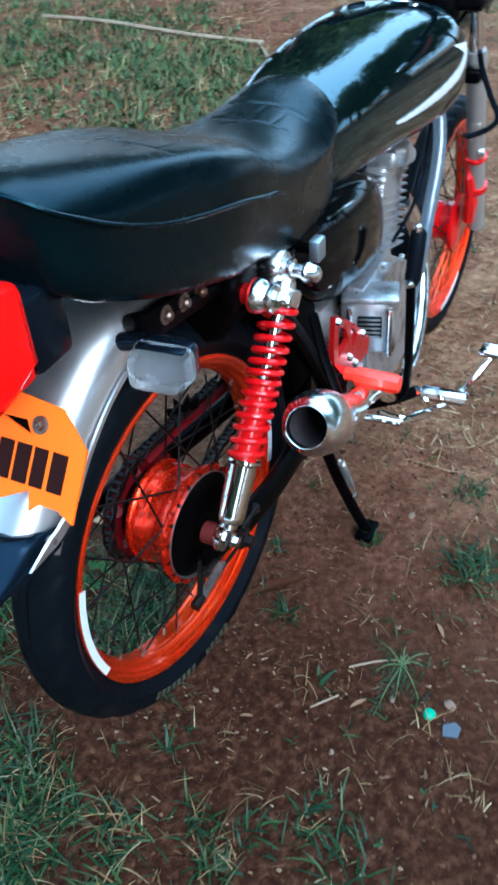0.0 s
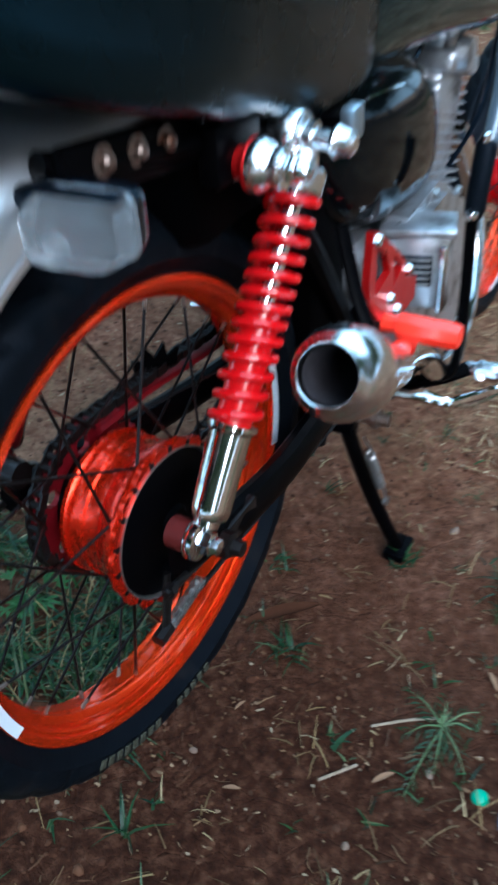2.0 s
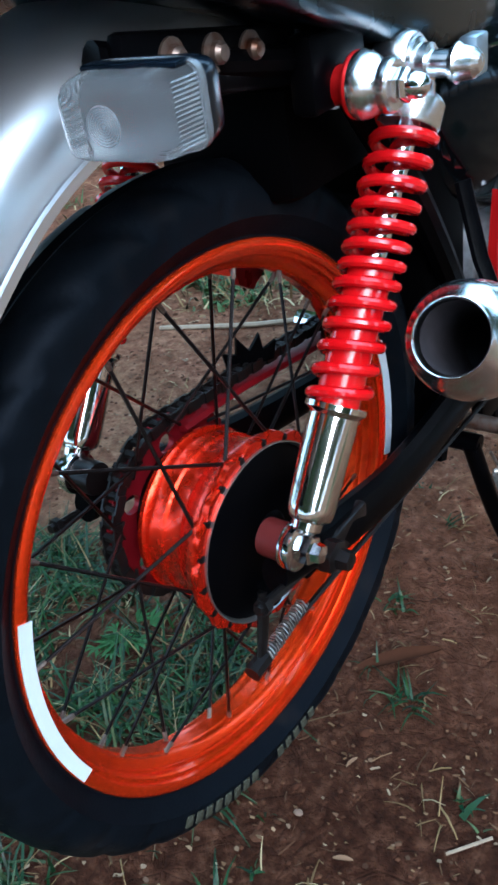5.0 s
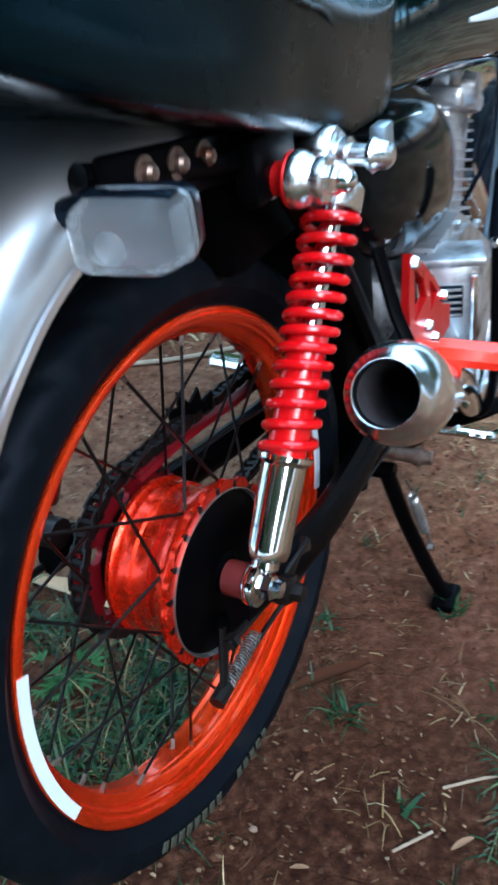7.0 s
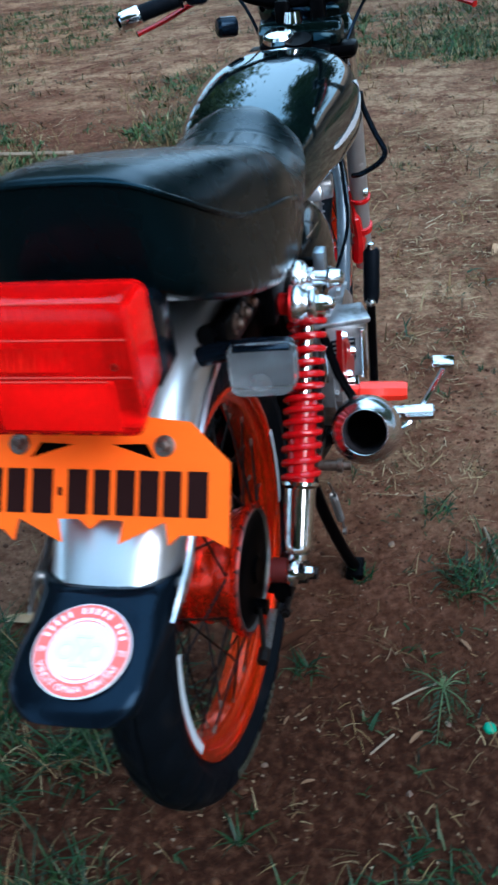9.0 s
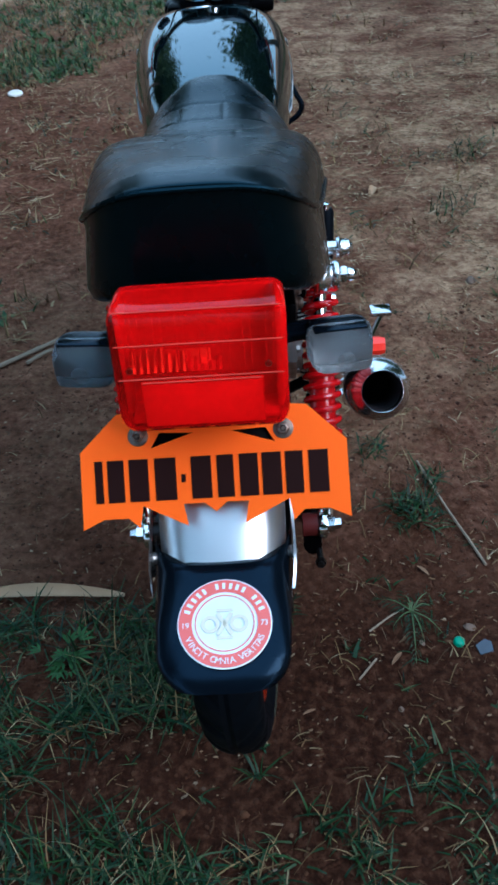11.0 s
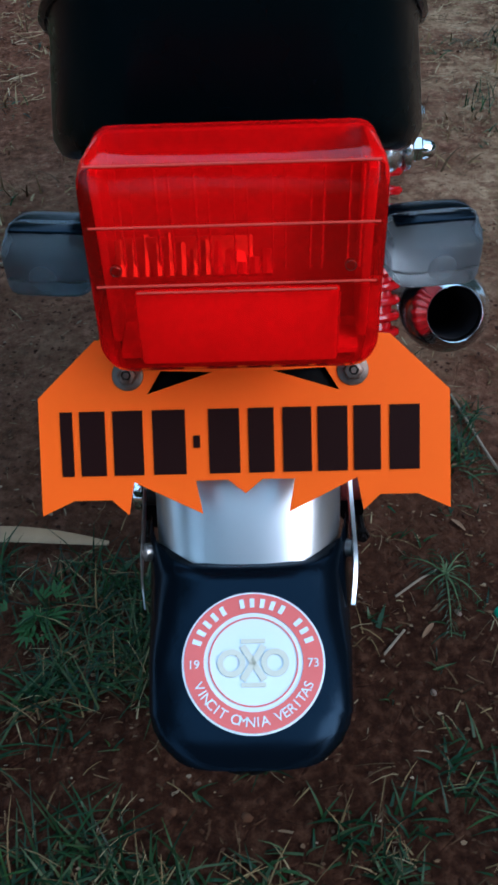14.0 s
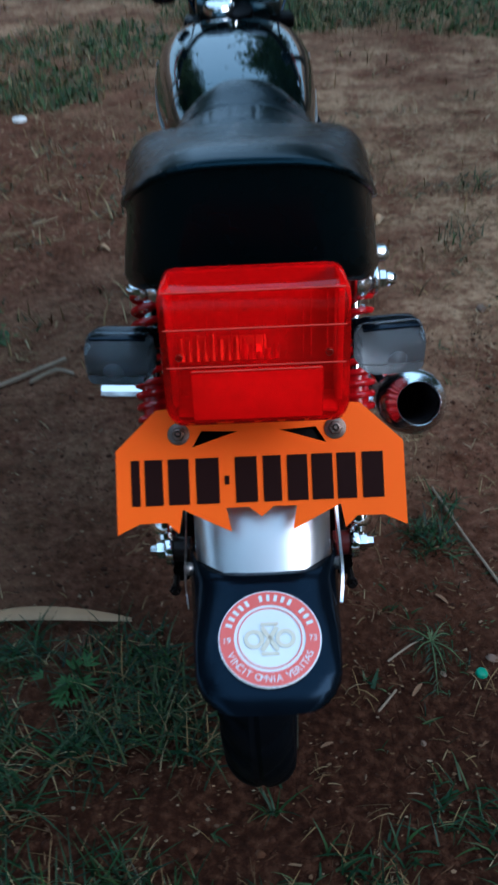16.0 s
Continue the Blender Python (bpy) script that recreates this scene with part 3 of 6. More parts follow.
# the thicker growth beside the rear wheel and farther off
g, d = Geo(), Geo()
for x, y in spread(430, -0.70, -0.06, -0.62, 0.24, 1.1):
    if noise.noise((x * 5, y * 5, 11)) > -0.12:
        tuft(g, x, y, 11, rnd.uniform(0.05, 0.12), 0.03, 0.8)
        tuft(d, x, y, 4, rnd.uniform(0.04, 0.10), 0.035, 1.3, 0.0020)
for x, y in spread(130, -0.15, 0.6, -0.75, -0.22):
    tuft(g, x, y, 9, rnd.uniform(0.03, 0.06), 0.03, 0.8)
    tuft(d, x, y, 5, rnd.uniform(0.03, 0.07), 0.03, 1.3, 0.0020)
PATCHES = ((-2.3, 2.95, 0.9), (-1.45, 2.5, 0.45), (-3.0, 3.5, 1.0), (-0.9, 4.9, 0.7), (-1.06, 3.9, 0.35), (0.3, 6.2, 1.0), (-4.5, 7.5, 2.0), (-1.7, 3.1, 0.4), (1.6, 5.4, 0.7), (-5.5, 4.5, 1.6), (0.48, 5.5, 0.5), (-1.2, 1.9, 0.3), (-0.95, 1.35, 0.25), (-1.1, -0.7, 0.5), (0.9, -0.9, 0.5), (-0.3, -1.3, 0.6), (1.9, 0.3, 0.4), (-2.2, 0.4, 0.6), (2.4, -2.2, 0.8), (-2.6, -2.6, 0.9))
leafy = Geo()
for px, py, pr in PATCHES:
    for _ in range(int(260 * pr)):
        a, r = rnd.uniform(0, 6.28), pr * rnd.random() ** 0.6
        tuft(g, px + r * math.cos(a), py + r * math.sin(a), 6, rnd.uniform(0.04, 0.10), 0.07, 0.9, 0.006)
        tuft(leafy, px + r * math.cos(a * 5), py + r * math.sin(a * 5), 10, rnd.uniform(0.03, 0.07), 0.05, 1.2, 0.014)
        tuft(d, px + 1.2 * r * math.sin(a * 3), py + 1.2 * r * math.cos(a * 3), 9, rnd.uniform(0.04, 0.11), 0.08, 1.3, 0.005)
for x, y in spread(700, -6.0, 6.0, -5.0, -0.9):
    tuft(d, x, y, 6, rnd.uniform(0.04, 0.09), 0.07, 1.3, 0.005)
    tuft(g, x, y, 6, rnd.uniform(0.03, 0.08), 0.06, 0.9, 0.005)
for x, y in spread(1500, -6.0, 3.0, 1.4, 9.0, 1.3):
    tuft(d, x, y, 7, rnd.uniform(0.04, 0.10), 0.07, 1.3, 0.005)
    if rnd.random() < (0.6 if x < -0.4 or x > 1.6 else 0.25):
        tuft(g, x, y, 8, rnd.uniform(0.03, 0.08), 0.06, 0.9, 0.005)
for x, y in spread(420, -0.2, 1.0, -0.35, 1.5):
    if noise.noise((x * 4, y * 4, 21)) > -0.05:
        tuft(g, x, y, rnd.choice((2, 3, 5, 7)), rnd.uniform(0.012, 0.035), 0.010, 1.1, 0.0028)
for x, y in spread(420, -0.9, 1.1, -0.45, 1.9):
    tuft(d, x, y, rnd.choice((1, 2, 3)), rnd.uniform(0.02, 0.06), 0.015, 1.5, 0.0018)
for x, y in spread(60, 0.0, 0.9, -0.3, 1.2):
    tuft(d, x, y, 9, rnd.uniform(0.03, 0.06), 0.02, 1.4, 0.0017)
COVER = island_material("leafy_weeds", [(0.035, 0.075, 0.022), (0.075, 0.135, 0.048), (0.022, 0.055, 0.017), (0.055, 0.105, 0.034), (0.10, 0.14, 0.06)], 0.6)
stuff("leafy_weeds", leafy, COVER, "low leafy green weeds among dry grass", "weeds")
stuff("grass", g, GRASS, "patchy green grass growing in soil", "grass")
stuff("dead_grass", d, DRY_GRASS, "bleached dead grass blades among soil", "grass")


def flat_leaf(name, outline, x, y, turn, mat, label, category, curl=0.01, scale=1.0, lift=0.006):
    geo = Geo()
    n = 12
    rings = []
    for k in range(n + 1):
        t = k / n
        px = (t - 0.5) * outline[0] * scale
        w = outline[1] * scale * math.sin(math.pi * (0.05 + 0.9 * t)) ** 0.7
        z = curl * math.cos((t - 0.5) * 4)
        rings.append([(px, -w / 2, z + 0.3 * w), (px, -w / 4, z), (px, 0, z - 0.0015), (px, w / 4, z), (px, w / 2, z + 0.3 * w), (px, w / 4, z + 0.0012), (px, 0, z + 0.0006), (px, -w / 4, z + 0.0012)])
    geo.loft(rings)
    ob = new(name, geo.mesh(name, mat))
    ob.matrix_basis = pose(x, y, height(x, y) + lift, 3, -4, turn)
    return tagged(ob, label, category)


SCRAP = material("leaf_scrap_skin", (0.19, 0.11, 0.065), 0.85, vary=0.4, scale=60, spec=0.1)
LEAF = material("dry_leaf_skin", (0.34, 0.21, 0.115), 0.7, vary=0.25, scale=30, bump=0.3, bump_scale=150)
LEAF_BROWN = material("brown_leaf_skin", (0.040, 0.016, 0.009), 0.95, vary=0.3, scale=40, spec=0.03)
TWIG = material("twig_bark", (0.22, 0.165, 0.115), 0.85, vary=0.3, scale=60, bump=0.4, bump_scale=200)
flat_leaf("dry_leaf", (0.34, 0.032), -0.41, 0.285, -6, LEAF, "long curled pale-tan dry leaf on soil", "leaf")
flat_leaf("dry_leaf", (0.12, 0.022), 0.016, 0.274, 42, LEAF_BROWN, "flat brown dry leaf lying on soil", "leaf", 0.002)
flat_leaf("dry_leaf", (0.07, 0.030), 0.463, 2.058, 65, LEAF, "curled tan dry leaf on soil", "leaf")
flat_leaf("dry_leaf", (0.05, 0.020), -0.483, 1.916, -20, LEAF, "curled tan dry leaf on soil", "leaf")
for x, y, s, t in ((0.09, 0.0, 0.022, 20), (0.04, 0.11, 0.018, 70), (0.25, 0.10, 0.03, 50), (0.33, 0.30, 0.03, 130), (0.50, 0.22, 0.035, 160)):
    flat_leaf("leaf_scrap", (s, s * 0.26), x, y, t, SCRAP, "small pale dry leaf scrap on soil", "leaf", 0.001, lift=0.004)


def twig(pts, r, label):
    geo = Geo()
    geo.tube(curve([(x, y, height(x, y) + z) for x, y, z in pts], 4), r, 6)
    tagged(new("twig", geo.mesh("twig", TWIG)), label, "twig")


twig([(-0.95, 0.95, 0.004), (-0.72, 1.05, 0.01), (-0.55, 1.17, 0.012), (-0.50, 1.20, 0.015)], 0.006, "bent pale dry twig lying on soil")
twig([(-0.58, 1.10, 0.01), (-0.52, 1.15, 0.014), (-0.47, 1.13, 0.01)], 0.005, "short forked dry twig on soil")
twig([(0.372, 0.620, 0.006), (0.405, 0.47, 0.009), (0.432, 0.37, 0.007), (0.452, 0.306, 0.004)], 0.003, "long thin pale twig on soil")
twig([(0.21, 0.16, 0.004), (0.25, 0.19, 0.006), (0.28, 0.21, 0.004)], 0.002, "thin broken straw stem on soil")
twig([(0.18, 0.06, 0.004), (0.215, 0.10, 0.005)], 0.002, "thin broken straw stem on soil")

twig([(-3.10, 3.66, 0.02), (-2.60, 3.58, 0.03), (-2.02, 3.47, 0.03), (-1.57, 3.48, 0.025)], 0.011, "long straight pale dry stick among weeds")
twig([(-1.60, 3.48, 0.02), (-1.50, 3.34, 0.025), (-1.41, 3.22, 0.02)], 0.008, "short forked end of a dry stick")

STONE = material("pale_stone", (0.15, 0.095, 0.066), 0.85, vary=0.2, scale=80, bump=0.4, bump_scale=200)
for x, y, s in ((0.188, 0.561, 0.009), (0.018, 0.025, 0.006), (0.243, 0.0, 0.006), (0.39, 0.16, 0.011), (0.30, 0.13, 0.006), (0.66, 1.4, 0.02)):
    geo = Geo()
    rings = []
    for k in range(7):
        a = math.pi * (0.06 + 0.88 * k / 6)
        rings.append([(s * math.sin(a) * math.cos(b) * (1 + 0.5 * noise.noise((x * 9 + math.cos(b), a, y * 9))), 0.75 * s * math.sin(a) * math.sin(b) * (1 + 0.5 * noise.noise((a, math.sin(b), x * 7))), -0.34 * s * math.cos(a)) for b in (2 * math.pi * q / 10 for q in range(10))])
    geo.loft(rings)
    ob = new("stone", geo.mesh("stone", STONE, 50))
    ob.matrix_basis = pose(x, y, height(x, y) + 0.2 * s, 0, 0, 40 * x * 10)
    tagged(ob, "small pale rounded stone on soil", "stone")

CAP_GREEN = material("green_plastic", (0.0, 0.24, 0.13), 0.45, vary=0.1)
CHIP_BLUE = material("blue_grey_plastic", (0.045, 0.058, 0.078), 0.5, vary=0.2, scale=80)
LID_WHITE = material("dirty_white_plastic", (0.62, 0.60, 0.56), 0.5, vary=0.15, scale=40)
g = Geo().lathe([(0.0, 0.007), (0.007, 0.007), (0.0095, 0.005), (0.0105, 0.0), (0.0, 0.0)], seg=24)
ob = new("bottle_cap", g.mesh("bottle_cap", CAP_GREEN))
ob.matrix_basis = pose(0.364, 0.128, height(0.364, 0.128) + 0.001, 6, 4, 0)
tagged(ob, "small round green plastic cap on soil", "bottle cap")
g = Geo().prism([(-0.014, -0.010), (0.010, -0.013), (0.016, 0.004), (0.008, 0.013), (-0.012, 0.009)], 0.003)
ob = new("plastic_chip", g.mesh("plastic_chip", CHIP_BLUE))
ob.matrix_basis = pose(0.405, 0.112, height(0.405, 0.112) + 0.005, 8, -6, 20)
tagged(ob, "broken blue-grey plastic chip on soil", "litter")
g = Geo().lathe([(0.0, 0.010), (0.029, 0.010), (0.034, 0.007), (0.035, 0.0), (0.032, 0.0)], seg=28)
ob = new("jar_lid", g.mesh("jar_lid", LID_WHITE))
ob.matrix_basis = pose(-1.054, 3.430, height(-1.054, 3.430) + 0.005, 4, 3, 0)
tagged(ob, "round dirty white plastic lid on soil", "lid")

# ---- the motorcycle ----
bike = new("motorcycle")
tagged(bike, "black motorcycle with orange wheels on its centre stand on bare soil", "motorcycle")
AXLE = Vector((0, 0.010, 0.435))
FRONT = Vector((0, 1.29, 0.296))


# wheels
def rim_geo(r):
    """A drop-centre rim for a tyre seat of radius r."""
    prof = [(r + 0.001, 0.0265), (r + 0.001, 0.0288), (r - 0.0015, 0.0302), (r - 0.0050, 0.0303), (r - 0.0080, 0.0288), (r - 0.0088, 0.0250), (r - 0.0122, 0.0243), (r - 0.0136, 0.0228), (r - 0.0138, 0.0176), (r - 0.0156, 0.0168), (r - 0.0158, 0.0150), (r - 0.0212, 0.0124), (r - 0.0230, 0.0108), (r - 0.0234, 0.0066), (r - 0.0247, 0.0056), (r - 0.0247, 0.0)]
    outer = [(r - 0.018, 0.004), (r - 0.012, 0.017), (r - 0.006, 0.024)]
    loop = prof + [(a, -b) for a, b in prof[-2::-1]] + [(a, -b) for a, b in outer[::-1]] + outer
    return Geo().lathe(loop, X_AXIS, 96, True)


def tyre_geo(r, outer, half):
    prof = []
    for k in range(25):
        a = math.pi * (k / 24) - math.pi / 2
        h = half * math.sin(a)
        prof.append((r + 0.003 + (outer - r - 0.003) * max(0.0, math.cos(a)) ** 0.62, h * (1.0 if abs(math.sin(a)) < 0.9 else 1.0 - 0.9 * (abs(math.sin(a)) - 0.9))))
    prof = [(r - 0.004, -0.0255), (r + 0.003, -0.0262)] + prof[1:-1] + [(r + 0.003, 0.0262), (r - 0.004, 0.0255)]
    seg, n = 336, len(prof)
    v, f = [], []
    for s in range(seg):
        t = 2 * math.pi * s / seg
        for k, (pr, ph) in enumerate(prof):
            u = ph / half
            d, inward = 0.0, 1.0
            phase = (s / seg * 28 + (abs(u) * 0.9 if u > 0 else abs(u) * 0.9 + 0.5)) % 1.0
            if 3 <= k <= n - 4 and abs(u) > 0.80:
                fade = (pr - r) / (outer - r)
                curl = (phase + 0.55 * fade * fade) % 1.0
                inward = 1.0 - 0.060 * (math.exp(-((curl - 0.5) / 0.085) ** 2)) * min(1.0, 2.0 * fade)
            if 5 <= k <= n - 6:
                if 0.14 < abs(u) < 0.93:
                    d = 0.0038 * math.exp(-((phase - 0.5) / 0.10) ** 2)
                if abs(u) < 0.07:
                    d = 0.003
            v.append((ph * inward, (pr - d) * math.cos(t), (pr - d) * math.sin(t)))
    for s in range(seg):
        a, b = s * n, (s + 1) % seg * n
        for k in range(n - 1):
            f.append((a + k, a + k + 1, b + k + 1, b + k))
        f.append((a + n - 1, a, b, b + n - 1))
    return Geo().add(v, f)


def spoke_mesh(hub_r, rim_r, hub_x, rim_x, lead, name):
    """One spoke from the hub flange to its nipple on the rim, drawn for the angle 0."""
    p = Vector((hub_x, hub_r * math.cos(lead), hub_r * math.sin(lead)))
    q = Vector((rim_x, rim_r, 0))
    d = (q - p).normalized()
    nipple = Geo().tube([q - d * 0.011, q - d * 0.0095, q - d * 0.003, q], [0.0017, 0.0022, 0.0022, 0.0032], 6)
    return Geo().tube([p, q], 0.0016, 6).mesh(name, BROWN_STEEL), nipple.mesh("nipple", OLD_STEEL)


def arc_tape(r0, r1, x, a0, a1):
    geo, n = Geo(), 16
    rings = []
    for k in range(n + 1):
        a = radians(a0 + (a1 - a0) * k / n)
        c, s = math.cos(a), math.sin(a)
        rings.append([(x, r0 * c, r0 * s), (x, r1 * c, r1 * s), (x + 0.0012, r1 * c, r1 * s), (x + 0.0012, r0 * c, r0 * s)])
    return geo.loft(rings)


def wheel(name, centre, r, outer, half, hub_r, label, turn=0.0, lean=0.0):
    rim = part(name, rim_geo(r), ORANGE, bike, label, pose(*centre, 0, lean, turn))
    part("tyre", tyre_geo(r, outer, half), RUBBER, rim, "black road tyre with worn tread", sharp=30)
    fan = [spoke_mesh(hub_r - 0.006, r - 0.0225, 0.041 * sx, 0.006 * sx, radians(38 * sy), "spoke") for sx in (-1, 1) for sy in (-1, 1)]
    for k in range(36):
        for piece, me in zip(("spoke", "nipple"), fan[k % 4]):
            part(piece, me, STEEL, rim, "", pose(0, 0, 0, k * 10 + (3 if k % 2 else -3), 0, 0))
    return rim


rear_wheel = wheel("rear_wheel", AXLE, 0.2345, 0.292, 0.043, 0.080, "spoked rear wheel with glossy orange rim", -3.1, -1.0)
part("hub", Geo().lathe([(0.02, -0.028), (0.066, -0.028), (0.0735, -0.025), (0.0745, -0.020), (0.0715, -0.017), (0.0705, -0.012), (0.0705, -0.006), (0.0725, -0.004), (0.0725, 0.0), (0.0705, 0.002), (0.0705, 0.016), (0.0730, 0.020), (0.0800, 0.033), (0.0835, 0.040), (0.0845, 0.046), (0.0830, 0.050), (0.0775, 0.050), (0.077, 0.046), (0.02, 0.040)], X_AXIS, 72), HUB_ORANGE, rear_wheel, "orange drum brake hub", sharp=40)
part("sprocket_carrier", Geo().lathe([(0.0, -0.047), (0.030, -0.047), (0.034, -0.044), (0.058, -0.042), (0.060, -0.036), (0.056, -0.026), (0.0, -0.026)], X_AXIS, 40), BLACK_PAINT, rear_wheel, "black sprocket carrier")
part("brake_plate", Geo().lathe([(0.0, 0.058), (0.016, 0.058), (0.02, 0.054), (0.050, 0.053), (0.068, 0.051), (0.0755, 0.048), (0.0760, 0.042), (0.0, 0.042)], X_AXIS, 56).lathe([(0.0, 0.068), (0.010, 0.068), (0.011, 0.05), (0.0, 0.05)], Matrix.Translation((0, -0.02, -0.045)) @ X_AXIS, 16), BLACK_PAINT, rear_wheel, "black brake plate")
g = Geo()
for k in range(18):
    a = 2 * math.pi * k / 18
    g.lathe([(0.0, 0.0535), (0.0035, 0.0525), (0.0040, 0.048), (0.0, 0.048)], Matrix.Translation((-0.002, 0.0802 * math.cos(a), 0.0802 * math.sin(a))) @ X_AXIS, 8)
part("spoke_head", g, BROWN_STEEL, rear_wheel)
for x, r, inner in ((0.0475, 0.0850, 0.0770),):
    lobes = [((r + 0.0022 * math.cos(18 * t)) * math.cos(t), (r + 0.0022 * math.cos(18 * t)) * math.sin(t)) for t in (2 * math.pi * q / 144 for q in range(144))]
    bore = [(inner * math.cos(t), inner * math.sin(t)) for t in (2 * math.pi * q / 48 for q in range(48))]
    part("hub_flange", Geo().prism(lobes, 0.006, Matrix.Translation((x, 0, 0)) @ X_AXIS, [bore]), HUB_ORANGE, rear_wheel, "scalloped orange flange")
part("plate_edge", Geo().lathe([(0.0752, 0.0485), (0.0772, 0.0530), (0.0782, 0.0528), (0.0778, 0.0490)], X_AXIS, 64, True), STEEL, rear_wheel, "worn bright edge")
# white reflective strips on the rim lip
for a0, a1 in ((161, 201), (-16, 16)):
    part("rim_tape", arc_tape(0.2240, 0.2345, 0.0303, a0, a1), WHITE_TAPE, rear_wheel, "white reflective strip")
# raised sidewall lettering, as plain bars
bar = Geo().box((0, 0, 0), (0.0016, 0.011, 0.0085), 0.0004).mesh("sidewall_bar", DUSTY_RUBBER)
for k in range(15):
    if k not in (8, 9):
        a = radians(236 + k * 2.9)
        part("sidewall_bar", bar, DUSTY_RUBBER, rear_wheel, "", Matrix.Translation((0.0400, 0.262 * math.cos(a), 0.262 * math.sin(a))) @ pose(0, 0, 0, math.degrees(a), 0, 0))

# sprocket and chain
SPX = -0.050
g = Geo()
teeth = []
for k in range(38):
    a = 2 * math.pi * k / 38
    for da, r in ((-0.055, 0.077), (-0.025, 0.083), (0.025, 0.083), (0.055, 0.077)):
        teeth.append((r * math.cos(a + da), r * math.sin(a + da)))
holes = [[(0.060 * math.cos(b) + 0.009 * math.cos(t), 0.060 * math.sin(b) + 0.009 * math.sin(t)) for t in (2 * math.pi * q / 12 for q in range(12))] for b in (2 * math.pi * h / 6 for h in range(6))]
g.prism(teeth, 0.006, Matrix.Translation((SPX, 0, 0)) @ X_AXIS, holes)
part("sprocket", g, SPROCKET_RED, rear_wheel, "dark red toothed sprocket")
FS = Vector((0, 0.50, 0.425))


def chain_path(n):
    c0, c1, r0, r1 = Vector((0, AXLE.y, AXLE.z)), FS, 0.0815, 0.036
    d = (c1 - c0)
    ang, dist = math.atan2(d.z, d.y), d.length
    off = math.acos((r0 - r1) / dist)
    pts = []
    for k in range(40):
        a = ang + off + (2 * math.pi - 2 * off) * k / 39
        pts.append(Vector((0, c0.y + r0 * math.cos(a), c0.z + r0 * math.sin(a))))
    for k in range(12):
        a = ang - off + 2 * off * k / 11
        pts.append(Vector((0, c1.y + r1 * math.cos(a), c1.z + r1 * math.sin(a))))
    pts.append(pts[0])
    lens = [0]
    for i in range(1, len(pts)):
        lens.append(lens[-1] + (pts[i] - pts[i - 1]).length)
    out, i = [], 0
    for k in range(n):
        s = lens[-1] * k / n
        while lens[i + 1] < s:
            i += 1
        out.append(pts[i].lerp(pts[i + 1], (s - lens[i]) / max(1e-9, lens[i + 1] - lens[i])))
    return out


g = Geo()
links = chain_path(112)
for k, p in enumerate(links):
    q = links[(k + 1) % len(links)]
    mid, d = (p + q) / 2, q - p
    m = Matrix.Translation((SPX, mid.y, mid.z)) @ pose(0, 0, 0, math.degrees(math.atan2(d.z, d.y)), 0, 0)
    w = 0.0075 if k % 2 else 0.0055
    for s in (-1, 1):
        g.box((s * w, 0, 0), (0.0018, d.length * 1.35, 0.0095), 0, m)
    g.lathe([(0.0, -0.006), (0.004, -0.006), (0.004, 0.006), (0.0, 0.006)], Matrix.Translation((SPX, p.y, p.z)) @ X_AXIS, 6)
part("chain", g, DARK_STEEL, bike, "oily black drive chain")
part("chain_guard", Geo().tube(curve([(SPX, 0.03, 0.500), (SPX, 0.12, 0.492), (SPX, 0.24, 0.472), (SPX, 0.40, 0.450)]), 0.013, 8, 0.35), SPROCKET_RED, bike, "dark red chain guard strip")
part("chain_guard_tab", Geo().prism([(0, 0), (0.048, 0.0), (0.052, 0.018), (0.038, 0.012), (0.036, 0.030), (0.024, 0.016), (0.012, 0.034), (0.010, 0.016), (-0.004, 0.022)], 0.004, Matrix.Translation((SPX - 0.012, 0.125, 0.500)) @ pose(0, 0, 0, 90, 0, 62)), BLACK_PAINT, bike)

# swing arm, axle and brake rod
for sx in (-1, 1):
    g = Geo().tube(curve([(0.098 * sx, -0.05, 0.455), (0.100 * sx, 0.02, 0.438), (0.092 * sx, 0.16, 0.405), (0.074 * sx, 0.34, 0.385), (0.066 * sx, 0.46, 0.385)]), [0.012] * 7 + [0.016] * 12 + [0.020] * 6, 12, 1.3)
    arm = part("swing_arm", g, BLACK_PAINT, bike, "black swing arm")
    part("axle_adjuster", Geo().box((0.108 * sx, 0.03, 0.436), (0.010, 0.07, 0.024), 0.003).tube([(0.106 * sx, 0.0, 0.437), (0.106 * sx, -0.085, 0.452)], 0.004, 8).lathe([(0, 0), (0.007, 0), (0.007, 0.006), (0, 0.006)], axis((0.106 * sx, -0.075, 0.450), (0.106 * sx, -0.09, 0.453)), 6), DARK_STEEL, arm)
    part("axle_nut", Geo().lathe([(0.0, 0.0), (0.014, 0.0), (0.014, 0.010), (0.009, 0.012), (0.008, 0.022), (0.0, 0.023)], Matrix.Translation((0.112 * sx, 0.0, 0.4416)) @ pose(0, 0, 0, 0, 90 * sx, 0), 6), DARK_STEEL, arm)
part("brake_rod", Geo().tube([(0.062, -0.040, 0.335), (0.075, 0.10, 0.352), (0.09, 0.45, 0.36)], 0.003, 6).tube([(0.060, -0.02, 0.398), (0.062, -0.040, 0.335)], [0.008, 0.006], 8, 0.5).lathe([(0, 0), (0.008, 0), (0.008, 0.02), (0, 0.02)], axis((0.062, -0.055, 0.333), (0.062, -0.03, 0.336)), 8), DARK_STEEL, bike, "brake rod and lever")
coil = [Vector((0.0632 + 0.0062 * math.cos(1.1 * k), -0.034 + 0.00055 * k, 0.336 + 0.00008 * k + 0.0062 * math.sin(1.1 * k))) for k in range(110)]
part("return_spring", Geo().tube(coil, 0.0011, 5), STEEL, bike, "small steel return spring on the brake rod")
